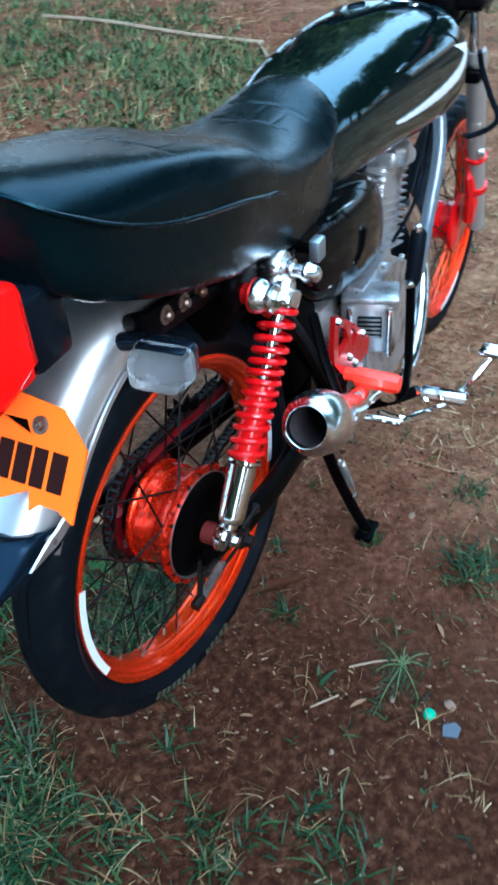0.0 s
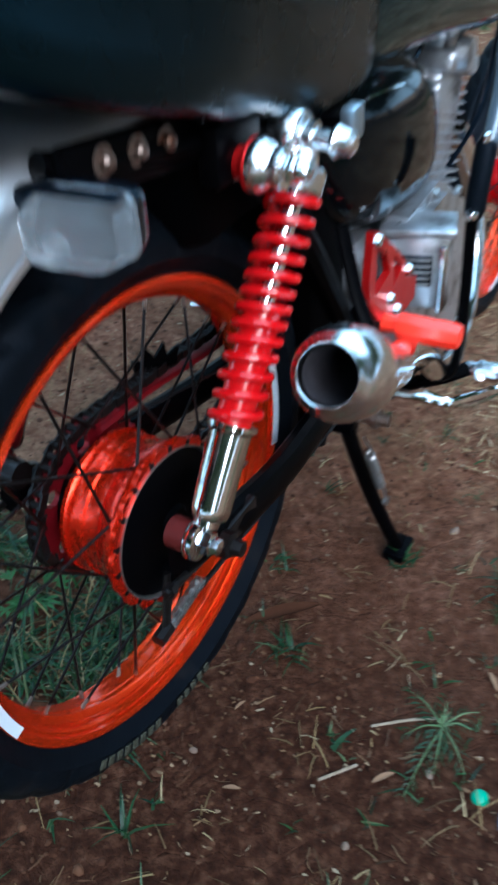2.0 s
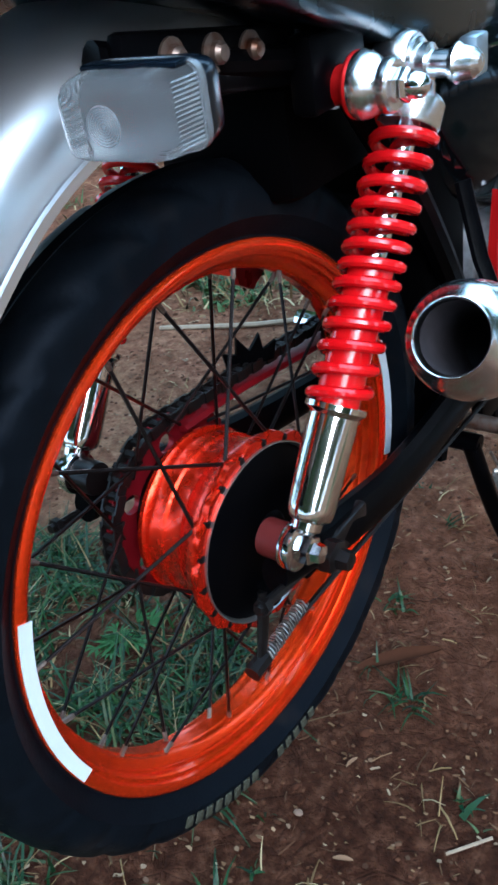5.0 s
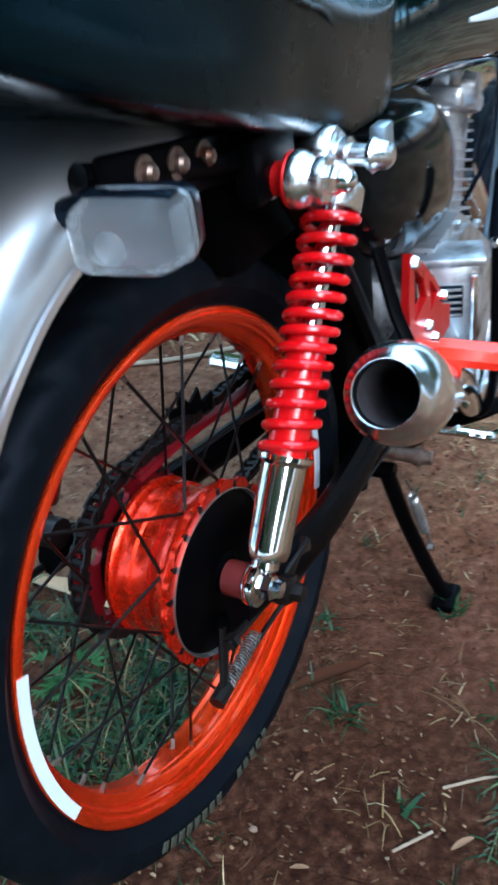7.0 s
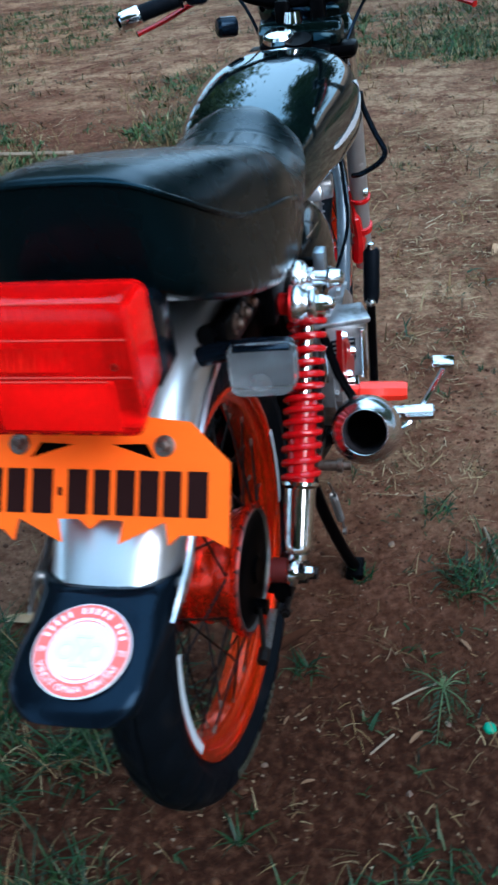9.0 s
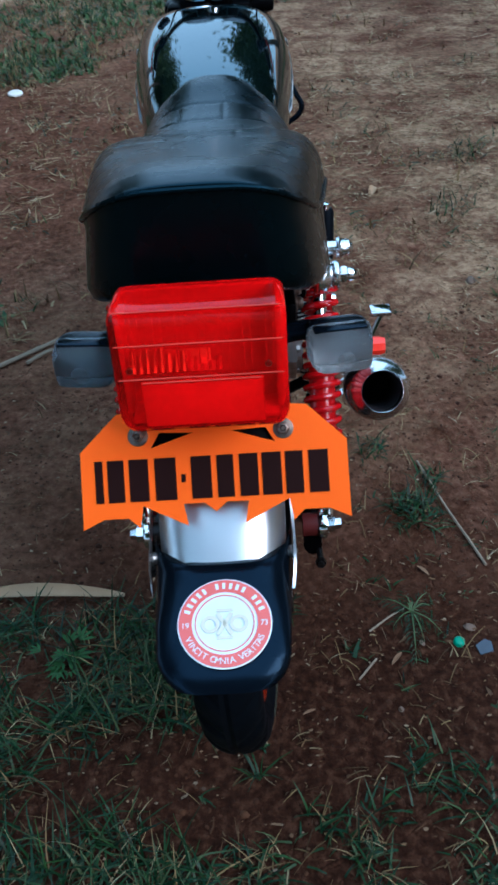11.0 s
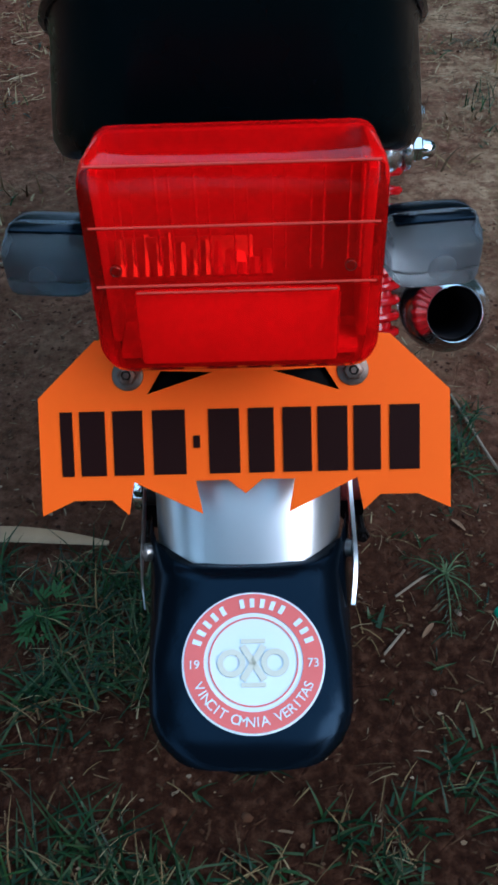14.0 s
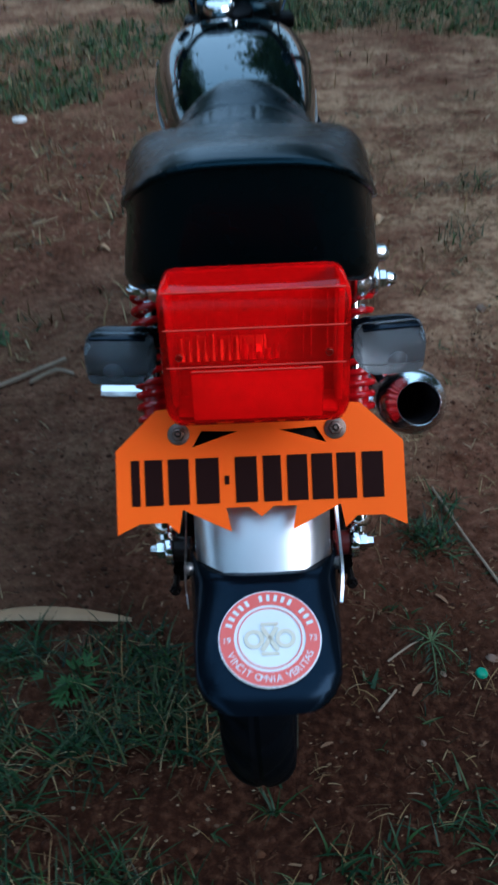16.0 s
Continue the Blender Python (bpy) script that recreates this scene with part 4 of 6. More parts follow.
part("torque_arm", Geo().tube([(0.064, 0.03, 0.375), (0.075, 0.16, 0.372), (0.085, 0.30, 0.372)], 0.006, 8, 0.5), BLACK_PAINT, bike)


# shock absorbers
def shock(sx):
    top, bot = Vector((0.1245 * sx, 0.163, 0.763)), Vector((0.116 * sx, -0.038, 0.479))
    d = (top - bot)
    L = d.length
    m = axis(bot, top)
    body = part("shock_absorber", Geo().lathe([(0.006, 0.010), (0.0115, 0.014), (0.0120, 0.020), (0.0165, 0.023), (0.0180, 0.027), (0.0183, 0.032), (0.0183, 0.098), (0.0205, 0.1005), (0.0225, 0.102), (0.0225, 0.106), (0.012, 0.108)], m, 40), WARM_CHROME, bike, "rear shock absorber with chrome body and red coil spring")
    part("damper_tube", Geo().lathe([(0.0165, 0.104), (0.0165, 0.205), (0.010, 0.207)], m, 24), RED, body, "red damper tube")
    part("damper_rod", Geo().lathe([(0.0085, 0.20), (0.0085, L - 0.022)], m, 20), CHROME, body, "chrome rod")
    turns, n = 13.2, 13 * 22
    pts, rad = [], []
    z0, z1 = 0.109, L - 0.038
    for k in range(n + 1):
        t = k / n
        zz = z0 + (z1 - z0) * (0.02 * math.sin(2 * math.pi * t) + t)
        a = 2 * math.pi * turns * t
        pts.append(m @ Vector((0.0205 * math.cos(a), 0.0205 * math.sin(a), zz)))
        rad.append(0.0042)
    part("coil_spring", Geo().tube(pts, rad, 10), RED, body, "glossy red coil spring")
    part("spring_collar", Geo().lathe([(0.008, -0.004), (0.0215, -0.004), (0.0225, -0.002), (0.0225, 0.014), (0.0205, 0.017), (0.0140, 0.018), (0.0120, 0.028), (0.008, 0.029)], m @ Matrix.Translation((0, 0, L - 0.040)), 32), SATIN_CHROME, body, "chrome spring collar")
    side = pose(0, 0, 0, 0, 90 * sx, 0)
    eye = [(0.0, -0.03), (0.0205, -0.03), (0.0225, -0.026), (0.0230, -0.016), (0.0222, -0.008), (0.0200, -0.005), (0.0175, -0.0045), (0.0170, -0.002), (0.0135, -0.001), (0.0135, 0.006)]
    stud = [(0.009, 0.007), (0.009, 0.022), (0.0125, 0.0225), (0.0135, 0.026), (0.0115, 0.029), (0.010, 0.038), (0.006, 0.042), (0.0, 0.043)]
    part("upper_eye", Geo().lathe(eye + (stud if sx > 0 else [(0.0, 0.007)]), Matrix.Translation(top) @ side, 32), SATIN_CHROME, body, "chrome mounting eye and bolt")
    part("lower_bush", Geo().lathe([(0.0, -0.030), (0.0145, -0.030), (0.0150, -0.028), (0.0150, -0.010), (0.0135, -0.008), (0.0, -0.008)], Matrix.Translation(bot) @ side, 24), RED_BUSH if sx > 0 else DARK_STEEL, body, "dull rubber bush")
    part("lower_eye", Geo().lathe([(0.0, -0.009), (0.0185, -0.009), (0.0195, -0.005), (0.0185, 0.0), (0.014, 0.002), (0.0, 0.002)], Matrix.Translation(bot) @ side, 28), CHROME, body)
    part("lower_nut", Geo().lathe([(0.0, 0.002), (0.011, 0.002), (0.011, 0.011), (0.008, 0.012), (0.007, 0.019), (0.0, 0.021)], Matrix.Translation(bot) @ side, 6), CHROME, body)


shock(1)
shock(-1)
# bolts with a red bush and a bell washer behind the shocks' tops
for sx in (-1, 1):
    m = Matrix.Translation((0.142 if sx > 0 else -0.124, 0.086, 0.767)) @ pose(0, 0, 0, 0, 90 * sx, 0) @ Matrix.Scale(0.9 if sx > 0 else 0.72, 4)
    bolt = part("mount_bolt", Geo().lathe([(0.0, -0.050), (0.0165, -0.050), (0.0165, -0.047), (0.0, -0.047)], m, 28), STEEL, bike, "bolt with red bush and chrome bell washer")
    part("red_bush", Geo().lathe([(0.0, -0.047), (0.0140, -0.047), (0.0140, -0.030), (0.0, -0.030)], m, 28), RED_ALLOY, bolt, "red rubber bush")
    part("bush_disc", Geo().lathe([(0.0, -0.031), (0.0225, -0.031), (0.0232, -0.029), (0.0225, -0.027), (0.0, -0.027)], m, 32), RED_ALLOY, bolt, "red washer")
    part("bell_washer", Geo().lathe([(0.0, -0.027), (0.0228, -0.027), (0.0236, -0.0245), (0.0225, -0.019), (0.0195, -0.014), (0.0165, -0.011), (0.0155, -0.008), (0.0, -0.008)], m, 40), SATIN_CHROME, bolt, "chrome bell washer")
    part("washer", Geo().lathe([(0.0, -0.008), (0.0165, -0.008), (0.0185, -0.006), (0.0190, -0.003), (0.0185, 0.0), (0.0165, 0.002), (0.0, 0.002)], m, 36), SATIN_CHROME, bolt, "chrome washer")
    part("nut", Geo().lathe([(0.0, 0.002), (0.0110, 0.002), (0.0118, 0.004), (0.0118, 0.010), (0.0105, 0.012), (0.0, 0.012)], m, 6), CHROME, bolt, "chrome hexagon nut")
    part("nut_cap", Geo().lathe([(0.0095, 0.012), (0.0092, 0.018), (0.0070, 0.023), (0.0035, 0.0255), (0.0, 0.026)], m, 20), CHROME, bolt)
part("seat_lug", Geo().box((0.128, 0.243, 0.752), (0.015, 0.024, 0.030), 0.003), BLUED_STEEL, bike, "chrome seat lug")
part("lug_arm", Geo().box((0.112, 0.243, 0.750), (0.030, 0.012, 0.012), 0.003), BLACK_PAINT, bike)

# muffler and exhaust pipe
tip, ahead = Vector((0.195, 0.047, 0.621)), Vector((-0.04, 0.87, -0.49)).normalized()
m = axis(tip, tip + ahead)
muffler = part("muffler", Geo().lathe([(0.0, 0.1275), (0.0252, 0.1275), (0.0252, 0.004), (0.0257, 0.001), (0.0268, 0.0), (0.0280, 0.0015), (0.0288, 0.005), (0.0340, 0.009), (0.0385, 0.018), (0.0412, 0.030), (0.0424, 0.044), (0.0420, 0.058), (0.040, 0.074), (0.036, 0.092), (0.031, 0.112), (0.027, 0.14), (0.0245, 0.18), (0.022, 0.20), (0.0, 0.20)], m, 56), AGED_CHROME, bike, "short bulb-shaped chrome muffler", sharp=45)
part("baffle", Geo().lathe([(0.0249, 0.010), (0.0246, 0.110), (0.012, 0.118), (0.0, 0.1185), (0.0, 0.1265), (0.0250, 0.1265)], m, 40, True), SOOT, muffler, "sooty inside")
p1 = tip + ahead * 0.19
part("exhaust_pipe", Geo().tube(curve([p1, (0.182, 0.265, 0.51), (0.160, 0.40, 0.43), (0.130, 0.58, 0.29), (0.105, 0.76, 0.235), (0.075, 0.91, 0.30), (0.050, 0.95, 0.42), (0.03, 0.88, 0.54)]), 0.0185, 14), CHROME, bike, "chrome exhaust pipe")
part("muffler_bracket", Geo().tube([(0.175, 0.20, 0.555), (0.145, 0.22, 0.60), (0.125, 0.23, 0.66)], 0.008, 8, 0.5), BLACK_PAINT, bike)

# rear fender with its arched section
CROWN = curve([(0, 0.10, 0.862), (0, 0.0, 0.852), (0, -0.08, 0.836), (0, -0.14, 0.812), (0, -0.20, 0.774), (0, -0.25, 0.732), (0, -0.298, 0.686)], 5)
EDGE = curve([(0.066, 0.10, 0.790), (0.066, 0.0, 0.785), (0.064, -0.09, 0.776), (0.063, -0.14, 0.758), (0.0625, -0.185, 0.730), (0.061, -0.225, 0.695), (0.0595, -0.262, 0.645)], 5)
rings = []
for c, e in zip(CROWN, EDGE):
    ring = []
    for k in range(25):
        u = k / 12 - 1
        s, t = math.copysign(1 - (1 - abs(u)) ** 1.9, u), 1 - abs(u) ** 2.6
        p = Vector((e.x * s, e.y + (c.y - e.y) * t, e.z + (c.z - e.z) * t))
        ring.append(p)
    inner = [Vector((p.x * 0.965, p.y, p.z)) + (Vector((0, e.y - c.y, e.z - c.z)).normalized()) * 0.0022 for p in ring[::-1]]
    rings.append(ring + inner)
fender = part("rear_fender", Geo().loft(rings), SILVER, bike, "brushed silver rear fender", sharp=50)
for sx in (-1, 1):
    path = curve([(0.0665 * sx, -0.06, 0.781), (0.0660 * sx, -0.10, 0.776), (0.0655 * sx, -0.145, 0.758), (0.0655 * sx, -0.19, 0.728), (0.0665 * sx, -0.228, 0.696), (0.0670 * sx, -0.255, 0.681), (0.0665 * sx, -0.285, 0.675), (0.0635 * sx, -0.308, 0.667)], 5)
    strip = []
    for k, p in enumerate(path):
        d = (path[min(k + 1, len(path) - 1)] - path[max(k - 1, 0)]).normalized()
        up = Vector((1, 0, 0)).cross(d).normalized()
        q = k / (len(path) - 1)
        w = (0.0034 + 0.0048 * max(0.0, min(1.0, (q - 0.45) / 0.25))) * (1 if k < len(path) - 7 else max(0.12, (len(path) - 1 - k) / 7))
        strip.append([p + up * w - Vector((0.001, 0, 0)), p + up * w * 0.8 + Vector((0.0016 * sx, 0, 0)), p - up * w * 0.8 + Vector((0.0016 * sx, 0, 0)), p - up * w - Vector((0.001, 0, 0))])
    part("fender_strap", Geo().loft(strip), SILVER, fender, "bright metal strap")
    part("fender_bolt", Geo().lathe([(0.0, 0.0035), (0.003, 0.003), (0.0058, 0.001), (0.0058, -0.004), (0.0, -0.004)], axis((0.0655 * sx, -0.272, 0.678), (0.075 * sx, -0.275, 0.681)), 16), STEEL, fender)
# black flap below
rows = []
for y, z, hw, drop, back in ((-0.294, 0.6910, 0.0640, 0.010, 0.050), (-0.299, 0.6925, 0.0650, 0.014, 0.048), (-0.306, 0.6900, 0.0648, 0.026, 0.042), (-0.325, 0.683, 0.0620, 0.022, 0.016), (-0.350, 0.676, 0.0600, 0.010, 0.006), (-0.378, 0.667, 0.0580, 0.007, 0.004), (-0.391, 0.661, 0.0560, 0.006, 0.010), (-0.400, 0.655, 0.0530, 0.006, 0.016), (-0.404, 0.649, 0.0490, 0.004, 0.020)):
    ring = []
    for k in range(21):
        u = k / 10 - 1
        a = abs(u) ** 3.2
        ring.append(Vector((hw * math.copysign(1 - (1 - abs(u)) ** 1.5, u), y + back * a, z - drop * a)))
    rows.append(ring + [p + Vector((0, 0.0022, -0.0035)) for p in ring[::-1]])
flap = part("mud_flap", Geo().loft(rows), BLACK_PLASTIC, bike, "black moulded plastic mud flap", sharp=50)
# round sticker: rings, plain bars and a plain device
C = Vector((0.002, -0.352, 0.6755))
N = Vector((0, -0.30, 1.0)).normalized()
SM = Matrix.Translation(C + N * 0.0026) @ pose(0, 0, 0, math.degrees(math.atan2(0.30, 1.0)), 0, 0)


def disc(r0, r1, z, n=64):
    geo = Geo()
    prof = [(r0, z), (r1, z), (r1, z - 0.0006), (r0, z - 0.0006)]
    return geo.lathe(prof, SM, n, True)


sticker = part("sticker", disc(0.0, 0.0410, 0.0004), STICKER_WHITE, flap, "round white sticker with a red ring")
part("red_ring", disc(0.0285, 0.0398, 0.0012), STICKER_RED, sticker)
part("inner_ring", disc(0.0250, 0.0258, 0.0012), STICKER_RED, sticker)
def ring_bar(deg, w, h):
    a = radians(deg)
    part("ring_bar", Geo().box((0, 0, 0), (w, h, 0.0005), 0), STICKER_WHITE, sticker, "", SM @ Matrix.Translation((0.0342 * math.cos(a), 0.0342 * math.sin(a), 0.0016)) @ pose(0, 0, 0, 0, 0, deg - 90))


for k in range(15):
    if k not in (5, 11):
        ring_bar(161 - k * 10.1, 0.0027, 0.0054)


def ring_letters(text, mid, step, turn=None):
    """Letters round the foot of the ring, their heads towards its middle."""
    for k, char in enumerate(text if step else [text]):
        if char == " ":
            continue
        font = bpy.data.curves.new("letter", "FONT")
        font.body, font.size, font.extrude, font.align_x, font.align_y = char, 0.0078, 0.0002, "CENTER", "CENTER"
        font.size = 0.0078 if step else 0.0070
        deg = mid + (k - (len(text) - 1) / 2) * step
        a = radians(deg)
        me = bpy.data.meshes.new_from_object(bpy.data.objects.new("letter", font))
        me.materials.clear()
        me.materials.append(STICKER_WHITE)
        part("letter", me, STICKER_WHITE, sticker, "", SM @ Matrix.Translation((0.0342 * math.cos(a), 0.0342 * math.sin(a), 0.0016)) @ pose(0, 0, 0, 0, 0, deg + 90 if turn is None else turn))


ring_letters("VINCIT OMNIA VERITAS", 270, 6.9)
ring_letters("19", 183, 0, 0)
ring_letters("73", 357, 0, 0)
g = Geo()
for x, y in ((-0.0125, -0.001), (0.0125, -0.001)):
    g.lathe([(0.0048, 0.0016), (0.0080, 0.0016), (0.0080, 0.0010), (0.0048, 0.0010)], SM @ Matrix.Translation((x, y, 0)), 28, True)
for x, y, w, h, turn in ((0.0, -0.001, 0.0036, 0.0230, 32), (0.0, -0.001, 0.0036, 0.0230, -32), (0.0, 0.0115, 0.0140, 0.0024, 0), (0.0, -0.0135, 0.0140, 0.0024, 0)):
    g.box((0, 0, 0.0013), (w, h, 0.0006), 0, SM @ Matrix.Translation((x, y, 0)) @ pose(0, 0, 0, 0, 0, turn))
part("device", g, STICKER_CREAM, sticker, "cream interlaced device")

# number plate: jagged orange acrylic with plain bars
PV = Vector((0, -0.042, -0.054)).normalized()
PN = Vector((1, 0, 0)).cross(PV).normalized()
if PN.y > 0:
    PN = -PN
PM = Matrix(((1, 0, PN.x, 0), (0, -PV.y, PN.y, -0.248), (0, -PV.z, PN.z, 0.790), (0, 0, 0, 1)))
half = [(0.0, 0.0400), (0.0830, 0.0318), (0.1165, 0.0), (0.1172, -0.0680), (0.0985, -0.0594), (0.0770, -0.0594), (0.0675, -0.0683), (0.0640, -0.0492), (0.0250, -0.0685), (0.0285, -0.0493), (0.0100, -0.0490), (0.0, -0.0572)]
outline = [(x, y) for x, y in half] + [(-x, y) for x, y in half[-2:0:-1]]
tri = [(0.0545, 0.0008), (0.0465, 0.0139), (0.0170, 0.0126)]
plate = part("number_plate", Geo().prism(outline, 0.003, PM, [tri, [(-x, y) for x, y in tri[::-1]]]), PLATE, bike, "orange jagged acrylic number plate with dark bars")
for x0, x1 in ((-0.1054, -0.0965), (-0.0944, -0.0780), (-0.0755, -0.0566), (-0.0529, -0.0324), (-0.0299, -0.0242), (-0.0211, -0.0016), (0.0015, 0.0179), (0.0210, 0.0392), (0.0408, 0.0596), (0.0612, 0.0784), (0.0815, 0.1004)):
    tall = 0.007 if x0 == -0.0299 else 0.0370
    part("plate_bar", Geo().box(((x0 + x1) / 2, -0.0266, 0.0021), (x1 - x0 - 0.002, tall, 0.0008), 0.0), INK, plate, "dark bar", PM)
for x in (-0.065, 0.062):
    part("plate_bolt", Geo().lathe([(0.0, 0.0075), (0.0018, 0.0075), (0.0024, 0.0055), (0.0030, 0.0078), (0.0052, 0.0070), (0.0058, 0.0045), (0.0058, 0.0022), (0.0, 0.0022)], PM @ Matrix.Translation((x, 0.0120, 0)), 6).lathe([(0.0, 0.0030), (0.0080, 0.0030), (0.0088, 0.0026), (0.0090, 0.0015), (0.0, 0.0015)], PM @ Matrix.Translation((x, 0.0120, 0)), 24), OLD_STEEL, plate, "rusty steel bolt and washer")
part("plate_backing", Geo().box((0, -0.005, -0.010), (0.124, 0.05, 0.012), 0.003, PM), BLACK_PAINT, plate)

# tail light
TL = [(-0.262, 0.841), (-0.283, 0.838), (-0.287, 0.843), (-0.2845, 0.880), (-0.2815, 0.918), (-0.2790, 0.940), (-0.2765, 0.9450), (-0.268, 0.9470), (-0.228, 0.9400), (-0.228, 0.862)]


def lens_ring(x):
    k = abs(x) / 0.067
    shrink = 1 - 0.05 * max(0, (k - 0.90) / 0.10) ** 2
    bend = 1 - math.sqrt(max(0.0, 1 - max(0.0, (abs(x) - 0.054) / 0.0131) ** 2))
    cy, cz = -0.250, 0.895
    return [(x, cy + (y - cy) * shrink, cz + (z - cz) * shrink + (0.011 if z < 0.86 else -0.006 if z > 0.935 else 0) * bend) for y, z in TL]


half_x = (0.0275, 0.048, 0.054, 0.057, 0.060, 0.0625, 0.0647, 0.0662, 0.067)
lens = Geo().loft([lens_ring(x) for x in [-x for x in half_x[::-1]] + [0.0] + list(half_x)])
tail = part("tail_light", lens, LENS_RED, bike, "large square red tail light lens")
for y, z, w in ((-0.2817, 0.9180, 0.064), (-0.2840, 0.8890, 0.064), (-0.2844, 0.8855, 0.046), (-0.2770, 0.9445, 0.063)):
    part("lens_ridge", Geo().tube([(-w, y - 0.0001, z), (w, y - 0.0001, z)], 0.0006, 6), LENS_RIDGE, tail)
for sx in (-1, 1):
    part("lens_ridge", Geo().tube([(0.0475 * sx, -0.2848, 0.884), (0.0475 * sx, -0.2868, 0.848)], 0.0005, 6), LENS_RED, tail)
tail.visible_shadow = False
for k in range(21):
    x = -0.057 + 0.0057 * k
    if k % 3:
        part("lens_flute", Geo().tube([(x, -0.266, 0.937), (x + rnd.uniform(-0.0006, 0.0006), -0.272, 0.8905)], rnd.uniform(0.0005, 0.0009), 6), LAMP_RED, tail)
lamp_box = part("lamp_interior", Geo().box((0, -0.232, 0.890), (0.122, 0.006, 0.090), 0.002).box((0, -0.254, 0.8445), (0.118, 0.044, 0.004), 0.001).box((-0.0605, -0.250, 0.892), (0.004, 0.034, 0.088), 0.001).box((0.0605, -0.250, 0.892), (0.004, 0.034, 0.088), 0.001), LAMP_RED, tail, "red moulded lamp interior")
# left ribs bright foil, right ones red, to imitate the lens's lit lower-left
for k in range(13):
    x = -0.053 + 0.0056 * k
    high = 0.9075 - 0.0011 * abs(k - 4) - rnd.uniform(0, 0.008)
    part("reflector_rib", Geo().tube([(x, -0.2740 + 0.85 * (high - 0.8885), high), (x, -0.2740, 0.8885)], rnd.uniform(0.0022, 0.0030), 8), GLOW_FOIL if k < 8 else LAMP_RED, tail)
# added panel that brightens the lens between the left ribs
part("glow_panel", Geo().box((-0.022, -0.2660, 0.8955), (0.060, 0.003, 0.016), 0.001, Matrix.Translation((0, -0.2635, 0.8975)) @ pose(0, 0, 0, -36, 0, 0) @ Matrix.Translation((0, 0.2635, -0.8975))), GLOW_FOIL, tail, "added bright foil that makes the lens glow at lower left")
part("rear_reflex", Geo().box((0, -0.2795, 0.8630), (0.096, 0.006, 0.042), 0.002), FLUTE_RED, tail, "red reflex panel")
part("lamp_gasket", Geo().box((0, -0.201, 0.882), (0.130, 0.056, 0.078), 0.008), BLACK_PLASTIC, tail, "black rubber lamp base")
for x in (-0.0545, 0.052):
    part("lens_screw", Geo().lathe([(0.0, 0.0004), (0.0016, 0.0004), (0.0021, 0.0001), (0.0024, 0.0008), (0.0029, 0.0004), (0.0029, -0.002), (0, -0.002)], axis((x, -0.2825, 0.8965), (x, -0.2925, 0.8975)), 16), OLD_STEEL, tail)


